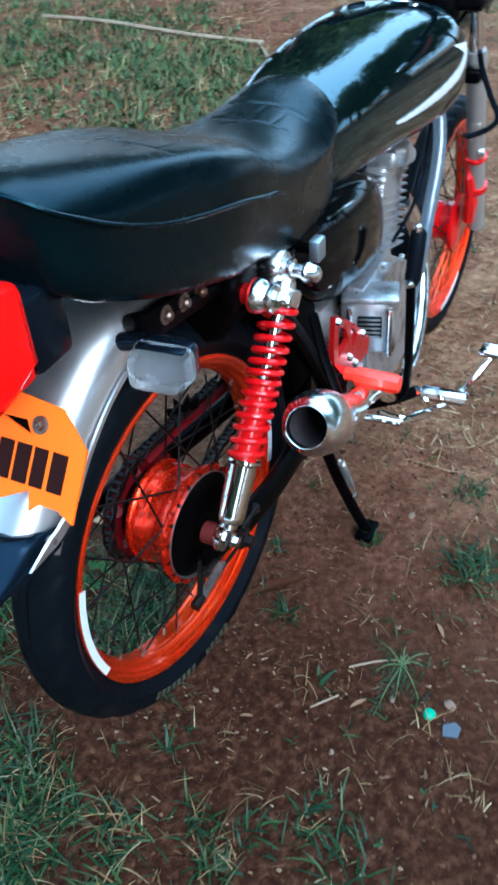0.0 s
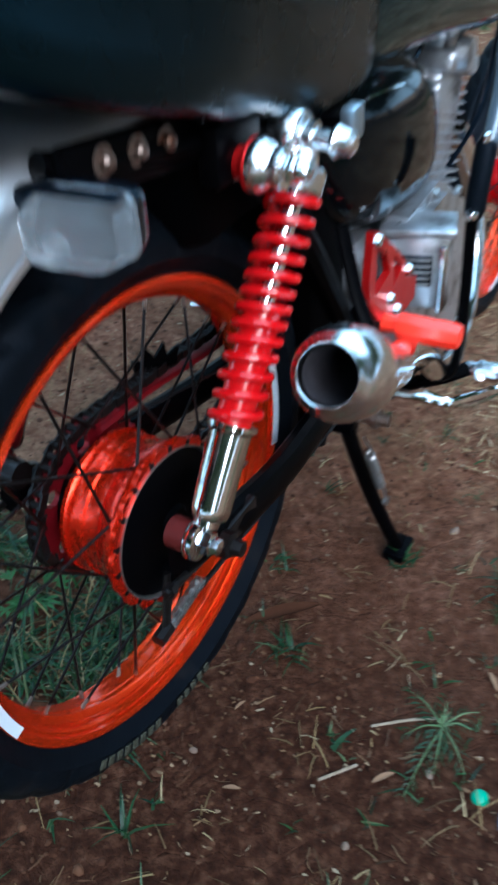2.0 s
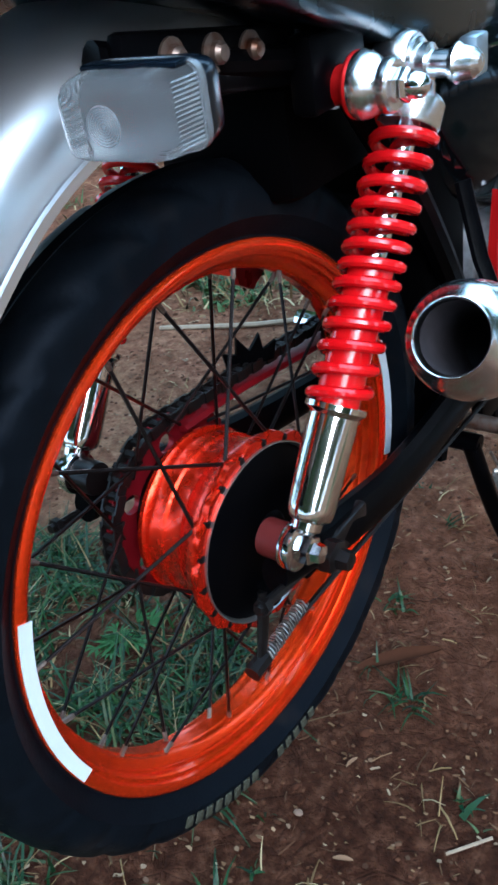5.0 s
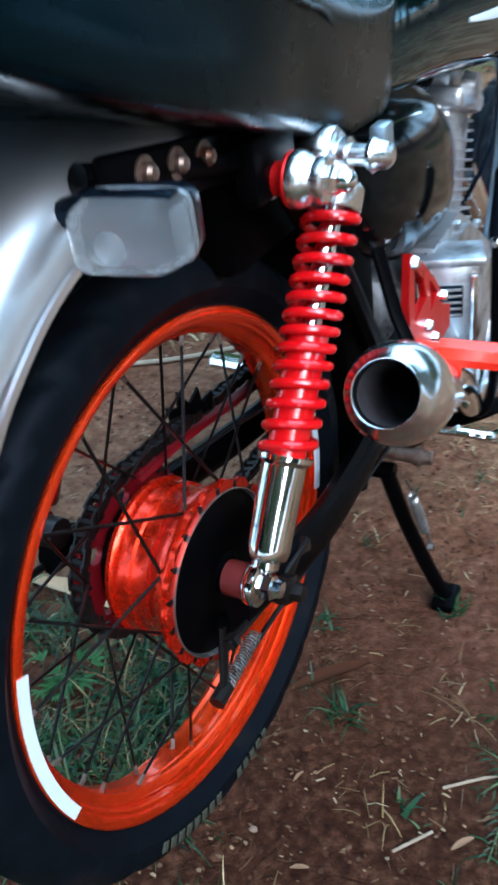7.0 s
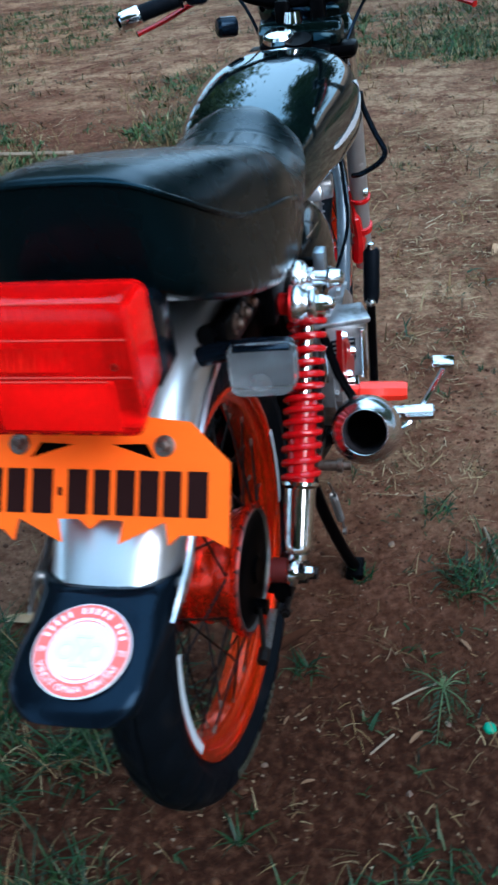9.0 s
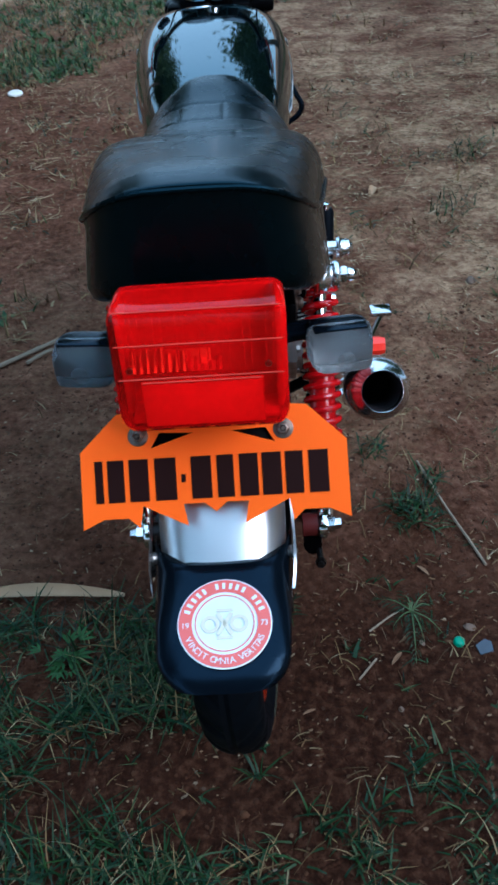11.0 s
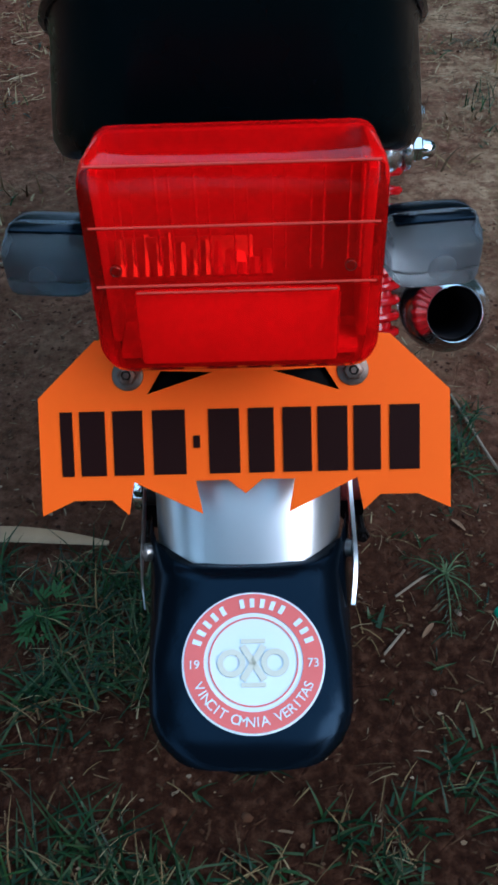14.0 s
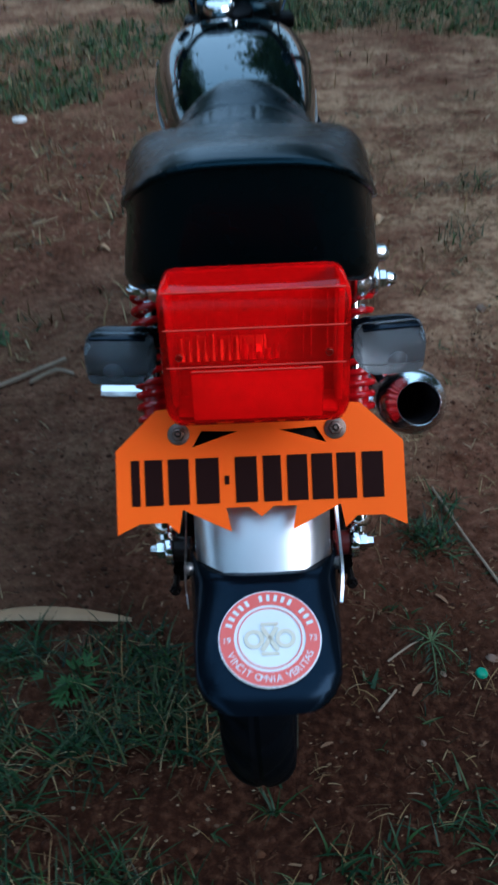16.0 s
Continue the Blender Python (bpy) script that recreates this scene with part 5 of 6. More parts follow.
# turn signals
def signal(sx):
    def ring(y, w0, h0, cz, e=0.0):
        pts = []
        for k in range(120):
            a = 2 * math.pi * k / 120
            c, s = math.cos(a), math.sin(a)
            w, h = w0 + e * (k % 2), (h0 + e * (k % 2)) * 0.90
            pts.append((0.125 * sx + w * math.copysign(abs(c) ** 0.34, c), y, cz + h * math.copysign(abs(s) ** 0.34, s)))
        return pts
    C = 0.8063
    housing = part("turn_signal", Geo().loft([ring(-0.078, 0.016, 0.011, C), ring(-0.083, 0.024, 0.016, C), ring(-0.091, 0.0295, 0.0205, C), ring(-0.102, 0.0312, 0.0220, C), ring(-0.107, 0.0312, 0.0220, C)]), BLACK_PLASTIC, bike, "rectangular clear turn signal with black housing")
    part("lens", Geo().loft([ring(-0.1075, 0.0303, 0.0210, C, 0.0007), ring(-0.118, 0.0294, 0.0205, C, 0.0007), ring(-0.128, 0.0283, 0.0198, C, 0.0006), ring(-0.1340, 0.0272, 0.0190, C, 0.0003), ring(-0.1385, 0.0250, 0.0172, C), ring(-0.1408, 0.0215, 0.0142, C), ring(-0.1416, 0.0170, 0.0105, C)]), LENS_CLEAR, housing, "clear ribbed lens")
    g = Geo()
    for k in range(7):
        r = 0.0010 + 0.0012 * k
        g.lathe([(r, 0.0), (r + 0.0004, 0.0004), (r + 0.0008, 0.0)], axis((0.125 * sx, -0.1415, C), (0.125 * sx, -0.17, C)), 24, True)
    part("lens_rib", g, LENS_RIB, housing, "concentric lens ribs")
    for k in range(15):
        z = C - 0.0140 + 0.0020 * k
        for side in (-1, 1):
            part("side_flute", Geo().tube([(0.125 * sx + 0.0302 * side, -0.1100, z), (0.125 * sx + 0.0284 * side, -0.1270, z)], [0.0006, 0.0003], 4), LENS_RIB, housing)
    part("visor", Geo().box((0.125 * sx, -0.1125, C + 0.0188), (0.052, 0.012, 0.0030), 0.0012), BLACK_PLASTIC, housing, "black upper edge")
    part("reflector", Geo().loft([ring(-0.1085, 0.0300, 0.0207, C), ring(-0.1083, 0.0294, 0.0202, C), ring(-0.1030, 0.022, 0.0145, C), ring(-0.1000, 0.010, 0.007, C)]), LAMP_METAL, housing)
    for ob in housing.children:
        ob.visible_shadow = False
    part("lens_frame", Geo().loft([ring(-0.1050, 0.0318, 0.0226, C), ring(-0.1095, 0.0318, 0.0226, C), ring(-0.1095, 0.0301, 0.0209, C), ring(-0.1050, 0.0301, 0.0209, C)], caps=False), LENS_RIB, housing, "pale rim of the lens")
    part("stalk", Geo().tube(curve([(0.105 * sx, -0.088, 0.811), (0.085 * sx, -0.083, 0.808), (0.055 * sx, -0.08, 0.80)]), 0.010, 12).lathe([(0, 0), (0.008, 0), (0.008, 0.01), (0, 0.01)], axis((0.115 * sx, -0.098, 0.792), (0.115 * sx, -0.098, 0.780)), 6), BLACK_PLASTIC, housing)

    housing.matrix_basis = Matrix.Translation((0.123 * sx, -0.123, 0)) @ pose(0, 0, 0, 0, 0, 6 * sx) @ Matrix.Translation((-0.125 * sx, 0.112, 0))


signal(1)
signal(-1)

# seat: top pad with stitched grooves, side panel and piping
SEAT = [(-0.201, 0.034, 1.0075, 1.0065, 0.9215, 0.039), (-0.199, 0.052, 1.0085, 1.0035, 0.917, 0.058), (-0.1935, 0.0675, 1.009, 0.997, 0.911, 0.074), (-0.183, 0.0795, 1.009, 0.9875, 0.903, 0.088), (-0.165, 0.0895, 1.0075, 0.976, 0.892, 0.098), (-0.13, 0.1, 1.001, 0.956, 0.876, 0.1075), (-0.07, 0.109, 0.987, 0.93, 0.851, 0.117), (0.0, 0.117, 0.97, 0.911, 0.827, 0.123), (0.06, 0.124, 0.954, 0.898, 0.807, 0.12), (0.12, 0.123, 0.934, 0.879, 0.79, 0.112), (0.18, 0.119, 0.907, 0.862, 0.77, 0.11), (0.24, 0.114, 0.895, 0.85, 0.756, 0.105), (0.3, 0.108, 0.891, 0.844, 0.75, 0.099), (0.36, 0.101, 0.893, 0.845, 0.745, 0.092), (0.41, 0.088, 0.899, 0.856, 0.75, 0.08), (0.44, 0.068, 0.9, 0.866, 0.77, 0.064)]


def seat_rows(n=18):
    keys = [Vector(s[:3]) for s in SEAT], [Vector((s[3], s[4], s[5])) for s in SEAT]
    return [(*a, *b) for a, b in zip(curve(keys[0], n), curve(keys[1], n))]


def groove(d, width=0.0030):
    return math.exp(-(d / width) ** 2)


def smooth(t):
    t = max(0.0, min(1.0, t))
    return t * t * (3 - 2 * t)


def seat_top(u, y, w, zt, ze):
    """Height of the pad: flat across with a rounded shoulder, sunk along its seams."""
    x, v = u * w, abs(u)
    p = 3.5 - 0.9 * max(0.0, min(1.0, (y - 0.10) / 0.12))
    f = smooth((y + 0.20) / 0.17) * max(0.0, min(1.0, (0.34 - y) / 0.22))
    z = zt - (zt - ze) * (v ** p * (1 - f) + (0.06 * v * v + 0.94 * (1 - (1 - v ** 8) ** 0.60)) * f)
    sew = 0.0
    if 0.24 < y < 0.40 and abs(x) < 0.070:
        across = [groove(y - q - 0.12 * abs(x), 0.0030) for q in (0.285, 0.345)]
        along = [groove(x - q, 0.0026) for q in (-0.045, -0.015, 0.015, 0.045)] if 0.288 < y < 0.348 else []
        sew = max([0.0012 * q for q in across] + [0.0006 * q for q in along])
    if -0.01 < y < 0.15 and abs(x) < 0.085:
        fade = max(0.0, min(1.0, (0.15 - y) / 0.04))
        sew = max([groove(x - q * 0.034, 0.002) for q in (-2, -1, 0, 1, 2)] + [groove(y, 0.003)]) * 0.0010 * fade
    return z - sew


rings, line, top_edge = [], [], []
for y, w, zt, ze, zb, wb in seat_rows():
    ring = []
    for k in range(97):
        u = k / 48 - 1
        ring.append((w * u, y, seat_top(u, y, w, zt, ze)))
    lip = ring[-1][2]
    if not rings:
        top_edge = [(x, y - 0.0010, z - 0.003) for x, y, z in ring[8:-8:4]]
    rings.append(ring + [(w * 0.998, y, lip - 0.005), (w * 0.992, y, lip - 0.012), (w * 0.50 + wb * 0.50, y, (lip + zb) / 2), (wb, y, zb + 0.012), (wb * 0.97, y, zb + 0.003), (wb * 0.92, y, zb), (-wb * 0.92, y, zb), (-wb * 0.97, y, zb + 0.003), (-wb, y, zb + 0.012), (-w * 0.50 - wb * 0.50, y, (lip + zb) / 2), (-w * 0.992, y, lip - 0.012), (-w * 0.998, y, lip - 0.005)])
    line.append((w + 0.0010, y, lip - 0.003))
seat = part("seat", Geo().loft(rings), VINYL, bike, "black vinyl dual seat with stitched seams", sharp=50)
pts = [p for p in line if p[1] < 0.17]
drop = [(0.1125, 0.195, 0.842), (0.110, 0.214, 0.822), (0.106, 0.226, 0.800), (0.100, 0.232, 0.782)]
side = curve(pts[::9] + drop, 3)
part("piping", Geo().tube(flip(side)[::-1] + top_edge + side, 0.0026, 8), VINYL, seat, "raised black piping")

# fuel tank
TANK = [(0.345, 0.046, 0.850, 0.752), (0.37, 0.066, 0.864, 0.742), (0.42, 0.089, 0.882, 0.736), (0.50, 0.108, 0.895, 0.734), (0.60, 0.121, 0.901, 0.724), (0.70, 0.132, 0.902, 0.710), (0.80, 0.140, 0.898, 0.697), (0.89, 0.143, 0.890, 0.688), (0.95, 0.135, 0.875, 0.690), (0.995, 0.111, 0.852, 0.700), (1.02, 0.075, 0.825, 0.725)]
keys = curve([Vector((s[0], s[1], s[2])) for s in TANK], 4), curve([Vector((s[3], 0, 0)) for s in TANK], 4)
rings = []


def tank_section(y, w, zt, zb):
    ring = []
    for k in range(40):
        a = 2 * math.pi * k / 40
        c, s = math.cos(a), math.sin(a)
        mid = zb + (zt - zb) * 0.40
        z = mid + (zt - mid) * abs(s) ** 0.75 if s >= 0 else mid - (mid - zb) * abs(s) ** 0.85
        ring.append((w * math.copysign(abs(c) ** (0.66 if s >= 0 else 0.5), c), y, z))
    return ring


rings = [tank_section(p.x, p.y, p.z, q.x) for p, q in zip(*keys)]
tank = part("fuel_tank", Geo().loft(rings), BLACK_GLOSS, bike, "glossy black fuel tank with a silver flash", Matrix.Translation((0, 0.35, 0)) @ pose(0, 0, 0, 0, 0, 1.5) @ Matrix.Translation((0, -0.35, 0)), sharp=60)


def tank_side(y, z):
    rows = list(zip(*keys))
    p, q = min(rows, key=lambda r: abs(r[0].x - y))
    mid = q.x + (p.z - q.x) * 0.40
    s = min(1.0, (z - mid) / (p.z - mid)) if z > mid else min(1.0, (mid - z) / (mid - q.x))
    s = max(0.0, s) ** (1 / 0.75 if z > mid else 1 / 0.85)
    c = math.sqrt(max(0, 1 - s * s))
    return p.y * c ** (0.66 if z > mid else 0.5)


for sx in (-1, 1):
    geo, rings = Geo(), []
    n = 26
    for k in range(n + 1):
        t = k / n
        y = 0.585 + 0.36 * t
        z = 0.792 - 0.010 * math.sin(math.pi * t) + 0.045 * max(0, t - 0.75) / 0.25 * 0.4
        w = 0.0025 + 0.011 * t ** 0.8
        rings.append([(sx * (tank_side(y, z - w) + 0.0012), y, z - w), (sx * (tank_side(y, z) + 0.0020), y, z), (sx * (tank_side(y, z + w) + 0.0012), y, z + w), (sx * (tank_side(y, z) - 0.002), y, z)])
    geo.loft(rings)
    tipr = []
    for k in range(9):
        t = k / 8
        y = 0.945 - 0.10 * t
        z = 0.800 + 0.034 * t
        w = 0.014 * (1 - t) + 0.001
        tipr.append([(sx * (tank_side(y, z - w) + 0.0012), y, z - w), (sx * (tank_side(y, z) + 0.0020), y, z), (sx * (tank_side(y, z + w) + 0.0012), y, z + w), (sx * (tank_side(y, z) - 0.002), y, z)])
    geo.loft(tipr)
    part("tank_flash", geo, WHITE_TAPE, tank, "silver-white flash")
part("steering_stem", Geo().lathe([(0.0, 0.0), (0.042, 0.0), (0.042, 0.060), (0.036, 0.066), (0.0, 0.066)], Matrix.Translation((-0.035, 1.055, 0.812)) @ pose(0, 0, 0, 14, 0, 0), 28).box((-0.02, 1.065, 0.835), (0.17, 0.05, 0.05), 0.012), BLACK_PAINT, bike, "black steering stem and top yoke")
part("stem_cap", Geo().lathe([(0.0, 0.012), (0.018, 0.0115), (0.026, 0.009), (0.030, 0.004), (0.031, -0.004), (0.0, -0.004)], Matrix.Translation((-0.038, 1.037, 0.884)) @ pose(0, 0, 0, 14, 0, 0), 28), CHROME, bike, "domed chrome stem cap")

# frame, battery box and side covers
frame_part = part("chassis", Geo().tube(curve([(0, 1.06, 0.80), (0, 0.80, 0.715), (0, 0.50, 0.735), (0, 0.34, 0.765)]), 0.022, 12), BLACK_PAINT, bike, "black tubular steel chassis")
for sx in (-1, 1):
    part("rear_rail", Geo().tube(curve([(0.06 * sx, 0.46, 0.715), (0.085 * sx, 0.30, 0.735), (0.085 * sx, 0.12, 0.775), (0.078 * sx, 0.0, 0.800), (0.072 * sx, -0.06, 0.812), (0.064 * sx, -0.09, 0.820)]), 0.010, 10), BLACK_PAINT, frame_part)
    part("rear_stay", Geo().tube(curve([(0.095 * sx, 0.11, 0.765), (0.080 * sx, 0.25, 0.62), (0.070 * sx, 0.38, 0.44), (0.066 * sx, 0.44, 0.32)]), 0.014, 10), BLACK_PAINT, frame_part)
    part("shock_mount", Geo().box((0.093 * sx, 0.09, 0.778), (0.02, 0.07, 0.05), 0.006), BLACK_PAINT, frame_part)
    part("rail_plate", Geo().box((0.078 * sx, -0.01, 0.802), (0.012, 0.16, 0.036), 0.004, Matrix.Translation((0, -0.01, 0.802)) @ pose(0, 0, 0, -9, 0, 0) @ Matrix.Translation((0, 0.01, -0.802))), BLACK_PAINT, frame_part)
    for y, z in ((-0.052, 0.813), (-0.016, 0.808), (0.018, 0.803)):
        part("rail_bolt", Geo().lathe([(0.0, 0.009), (0.0042, 0.0085), (0.0062, 0.006), (0.0062, 0.0022), (0.0105, 0.0016), (0.0105, 0.0), (0, 0)], Matrix.Translation((0.084 * sx, y, z)) @ pose(0, 0, 0, 0, 90 * sx, 0), 20), OLD_STEEL, frame_part, "worn bolt head and washer")
    part("down_tube", Geo().tube(curve([(0.03 * sx, 1.05, 0.74), (0.075 * sx, 0.97, 0.62), (0.085 * sx, 0.89, 0.50), (0.08 * sx, 0.83, 0.36), (0.075 * sx, 0.74, 0.27)]), 0.014, 12), BLUE_GREY, frame_part, "blue-grey down tube")
    part("lower_rail", Geo().tube(curve([(0.075 * sx, 0.74, 0.27), (0.072 * sx, 0.58, 0.25), (0.066 * sx, 0.44, 0.30)]), 0.013, 10), BLACK_PAINT, frame_part)
part("inner_fender", Geo().box((0, 0.15, 0.735), (0.13, 0.14, 0.11), 0.02).box((0, 0.33, 0.60), (0.14, 0.10, 0.28), 0.02), DARK_PLASTIC, bike, "black battery box and inner fender")
part("inner_mudguard", Geo().loft([[(0.066 * u, r * math.cos(a), 0.44 + r * math.sin(a)) for r, us in ((0.335, (-1, -0.5, 0, 0.5, 1)), (0.350, (1, 0.5, 0, -0.5, -1))) for u in us] for a in (radians(-22 + 8 * k) for k in range(14))]), DARK_PLASTIC, bike, "black inner mudguard ahead of the tyre")
for sx in (-1, 1):
    part("pivot_plate", Geo().box((0.078 * sx, 0.42, 0.40), (0.016, 0.08, 0.16), 0.006), BLACK_PAINT, frame_part)


def side_cover(sx):
    rings = []
    for k in range(9):
        t = k / 8
        r = math.cos(t * math.pi / 2 * 0.96)
        x = (0.055 + 0.060 * math.sin(t * math.pi / 2)) * sx
        rings.append([(x, 0.462 + 0.172 * r * math.copysign(abs(math.cos(a)) ** 0.75, math.cos(a)), 0.655 + 0.098 * r * math.copysign(abs(math.sin(a)) ** 0.75, math.sin(a)) - 0.040 * r * math.cos(a)) for a in (2 * math.pi * q / 32 for q in range(32))])
    cover = part("side_cover", Geo().loft(rings), BLACK_COVER, bike, "glossy black rounded side cover")
    part("cover_trim", Geo().tube(curve([(0.094 * sx, 0.36, 0.735), (0.098 * sx, 0.43, 0.728), (0.095 * sx, 0.50, 0.712)]), 0.002, 6), CHROME, cover)


side_cover(1)
side_cover(-1)

# engine
engine = part("engine", Geo().box((0.0, 0.575, 0.42), (0.16, 0.29, 0.22), 0.03).box((0.0, 0.47, 0.47), (0.13, 0.12, 0.16), 0.03), ALLOY, bike, "single-cylinder engine with alloy covers")
outline = [(0.45, 0.40), (0.45, 0.54), (0.47, 0.565), (0.58, 0.572), (0.62, 0.55), (0.70, 0.50), (0.735, 0.44), (0.73, 0.36), (0.68, 0.305), (0.58, 0.295), (0.50, 0.33)]
cover_m = Matrix(((0, 0, 1, 0.092), (1, 0, 0, 0), (0, 1, 0, 0), (0, 0, 0, 1)))
cover = part("clutch_cover", Geo().prism(outline, 0.030, cover_m), ALLOY, engine, "cast alloy clutch cover")
part("cover_rim", Geo().prism([(0.59 + (a - 0.59) * 0.90, 0.43 + (b - 0.43) * 0.90) for a, b in outline], 0.012, Matrix.Translation((0.021, 0, 0)) @ cover_m), ALLOY, cover)
VM = Matrix.Translation((0.126, 0.452, 0.502)) @ pose(0, 0, 0, 0, 0, 18)
part("vent_housing", Geo().box((0, 0.030, 0.0), (0.086, 0.056, 0.100), 0.010, VM), ALLOY, cover, "cast alloy vent housing")
part("vent_panel", Geo().box((0, -0.0005, 0.006), (0.040, 0.006, 0.040), 0.002, VM), BLACK_PLASTIC, cover, "black slotted vent panel")
for k in range(5):
    part("vent_slat", Geo().box((0, -0.0042, -0.010 + 0.008 * k), (0.036, 0.003, 0.003), 0.0005, VM), STEEL, cover)
for x in (-0.032, 0.032):
    part("cover_ridge", Geo().box((x, 0.001, -0.004), (0.010, 0.012, 0.090), 0.003, VM), CHROME, cover, "polished upright ridge")
part("housing_lid", Geo().box((0, 0.028, 0.054), (0.092, 0.062, 0.010), 0.003, VM), ALLOY, cover)
for y, z in ((0.46, 0.42), (0.462, 0.53), (0.56, 0.562), (0.655, 0.53), (0.722, 0.44), (0.69, 0.325), (0.58, 0.306), (0.505, 0.345)):
    part("cover_bolt", Geo().lathe([(0, 0.008), (0.006, 0.008), (0.007, 0.006), (0.007, 0.0), (0, 0)], Matrix.Translation((0.106, y, z)) @ X_AXIS, 6), STEEL, cover)
fins_m = axis((0.0, 0.715, 0.50), (0.0, 0.78, 0.72))
for k in range(11):
    part("cooling_fin", Geo().box((0, 0, 0.012 + 0.0135 * k), (0.140 - 0.002 * k, 0.14, 0.004), 0.0015, fins_m), ALLOY, engine)
part("cylinder", Geo().box((0, 0, 0.08), (0.12, 0.11, 0.17), 0.015, fins_m), ALLOY, engine)
part("cylinder_head", Geo().box((0, 0, 0.172), (0.15, 0.13, 0.03), 0.01, fins_m).box((0, 0, 0.198), (0.11, 0.10, 0.03), 0.012, fins_m).lathe([(0, 0.02), (0.02, 0.018), (0.024, 0.0), (0, 0)], Matrix.Translation((0.07, 0.735, 0.685)) @ X_AXIS, 20), ALLOY, engine, "alloy cylinder head")
part("carburettor", Geo().lathe([(0, 0.09), (0.018, 0.088), (0.02, 0.05), (0.024, 0.048), (0.024, 0.0), (0.018, -0.03), (0, -0.032)], axis((0.045, 0.60, 0.585), (0.045, 0.60, 0.70)), 20).tube([(0.04, 0.53, 0.61), (0.04, 0.67, 0.60)], 0.02, 14), ALLOY, engine, "alloy carburettor")
part("cable", Geo().tube(curve([(0.045, 0.60, 0.68), (0.06, 0.63, 0.73), (0.05, 0.75, 0.74), (0.04, 0.98, 0.80)]), 0.003, 6).tube(curve([(0.10, 0.63, 0.57), (0.115, 0.70, 0.62), (0.10, 0.80, 0.68), (0.06, 1.0, 0.80)]), 0.0035, 6), BLACK_PLASTIC, engine)
kick = part("kick_lever", Geo().tube(curve([(0.118, 0.560, 0.285), (0.150, 0.556, 0.300), (0.164, 0.550, 0.345), (0.166, 0.545, 0.43), (0.166, 0.538, 0.52), (0.166, 0.536, 0.555)]), 0.0095, 12, 0.8), BLACK_PAINT, bike, "black kick-start lever")
part("kick_rubber", Geo().tube([(0.166, 0.536, 0.550), (0.167, 0.540, 0.560), (0.168, 0.556, 0.632), (0.168, 0.557, 0.638)], [0.011, 0.0135, 0.0135, 0.010], 14), RUBBER, kick)
part("kick_bolt", Geo().lathe([(0, 0.012), (0.005, 0.011), (0.008, 0.006), (0.008, 0.0), (0, 0)], axis((0.166, 0.528, 0.556), (0.180, 0.500, 0.562)), 12), CHROME, kick)
part("kick_bolt", Geo().lathe([(0, 0.010), (0.005, 0.009), (0.007, 0.0), (0, 0)], axis((0.167, 0.552, 0.640), (0.172, 0.545, 0.70)), 12), CHROME, kick)
part("sprocket_cover", Geo().box((-0.092, 0.53, 0.43), (0.03, 0.17, 0.17), 0.015), ALLOY, engine)

# rear-set bracket with the passenger peg
bm_m = Matrix(((0, 0, 1, 0.146), (1, 0, 0, 0), (0, 1, 0, 0), (0, 0, 0, 1)))
bracket = part("footrest_bracket", Geo().prism([(0.250, 0.648), (0.266, 0.641), (0.323, 0.596), (0.347, 0.572), (0.355, 0.551), (0.385, 0.538), (0.384, 0.512), (0.354, 0.510), (0.315, 0.518), (0.272, 0.540), (0.246, 0.572), (0.243, 0.600)], 0.008, bm_m, [[(0.261, 0.629), (0.289, 0.607), (0.300, 0.583), (0.261, 0.574)], [(0.309, 0.599), (0.337, 0.573), (0.314, 0.560)]]), RED_ALLOY, bike, "red alloy footrest bracket with cut-outs")
part("passenger_peg", Geo().tube([(0.150, 0.287, 0.531), (0.166, 0.287, 0.531), (0.168, 0.287, 0.531), (0.226, 0.287, 0.532), (0.234, 0.287, 0.532)], [0.010, 0.010, 0.0145, 0.0145, 0.012], 8), ORANGE_RED, bracket, "bright red passenger peg")
for y, z in ((0.300, 0.552), (0.352, 0.562), (0.322, 0.528), (0.257, 0.637)):
    part("bracket_bolt", Geo().lathe([(0, 0.007), (0.005, 0.006), (0.007, 0.0), (0, 0)], Matrix.Translation((0.150, y, z)) @ X_AXIS, 10), CHROME, bracket)
lb = Matrix(((0, 0, 1, -0.146), (1, 0, 0, 0), (0, 1, 0, 0), (0, 0, 0, 1)))
lbracket = part("footrest_bracket", Geo().prism([(0.246, 0.640), (0.262, 0.648), (0.300, 0.610), (0.318, 0.570), (0.312, 0.520), (0.285, 0.505), (0.262, 0.520), (0.250, 0.565)], 0.008, lb, [[(0.262, 0.628), (0.286, 0.602), (0.266, 0.572)]]), RED_ALLOY, bike, "red alloy footrest bracket with cut-outs")
part("passenger_peg", Geo().tube([(-0.150, 0.287, 0.531), (-0.168, 0.287, 0.531), (-0.234, 0.287, 0.532)], [0.010, 0.0145, 0.0145], 8), ORANGE_RED, lbracket, "bright red passenger peg")

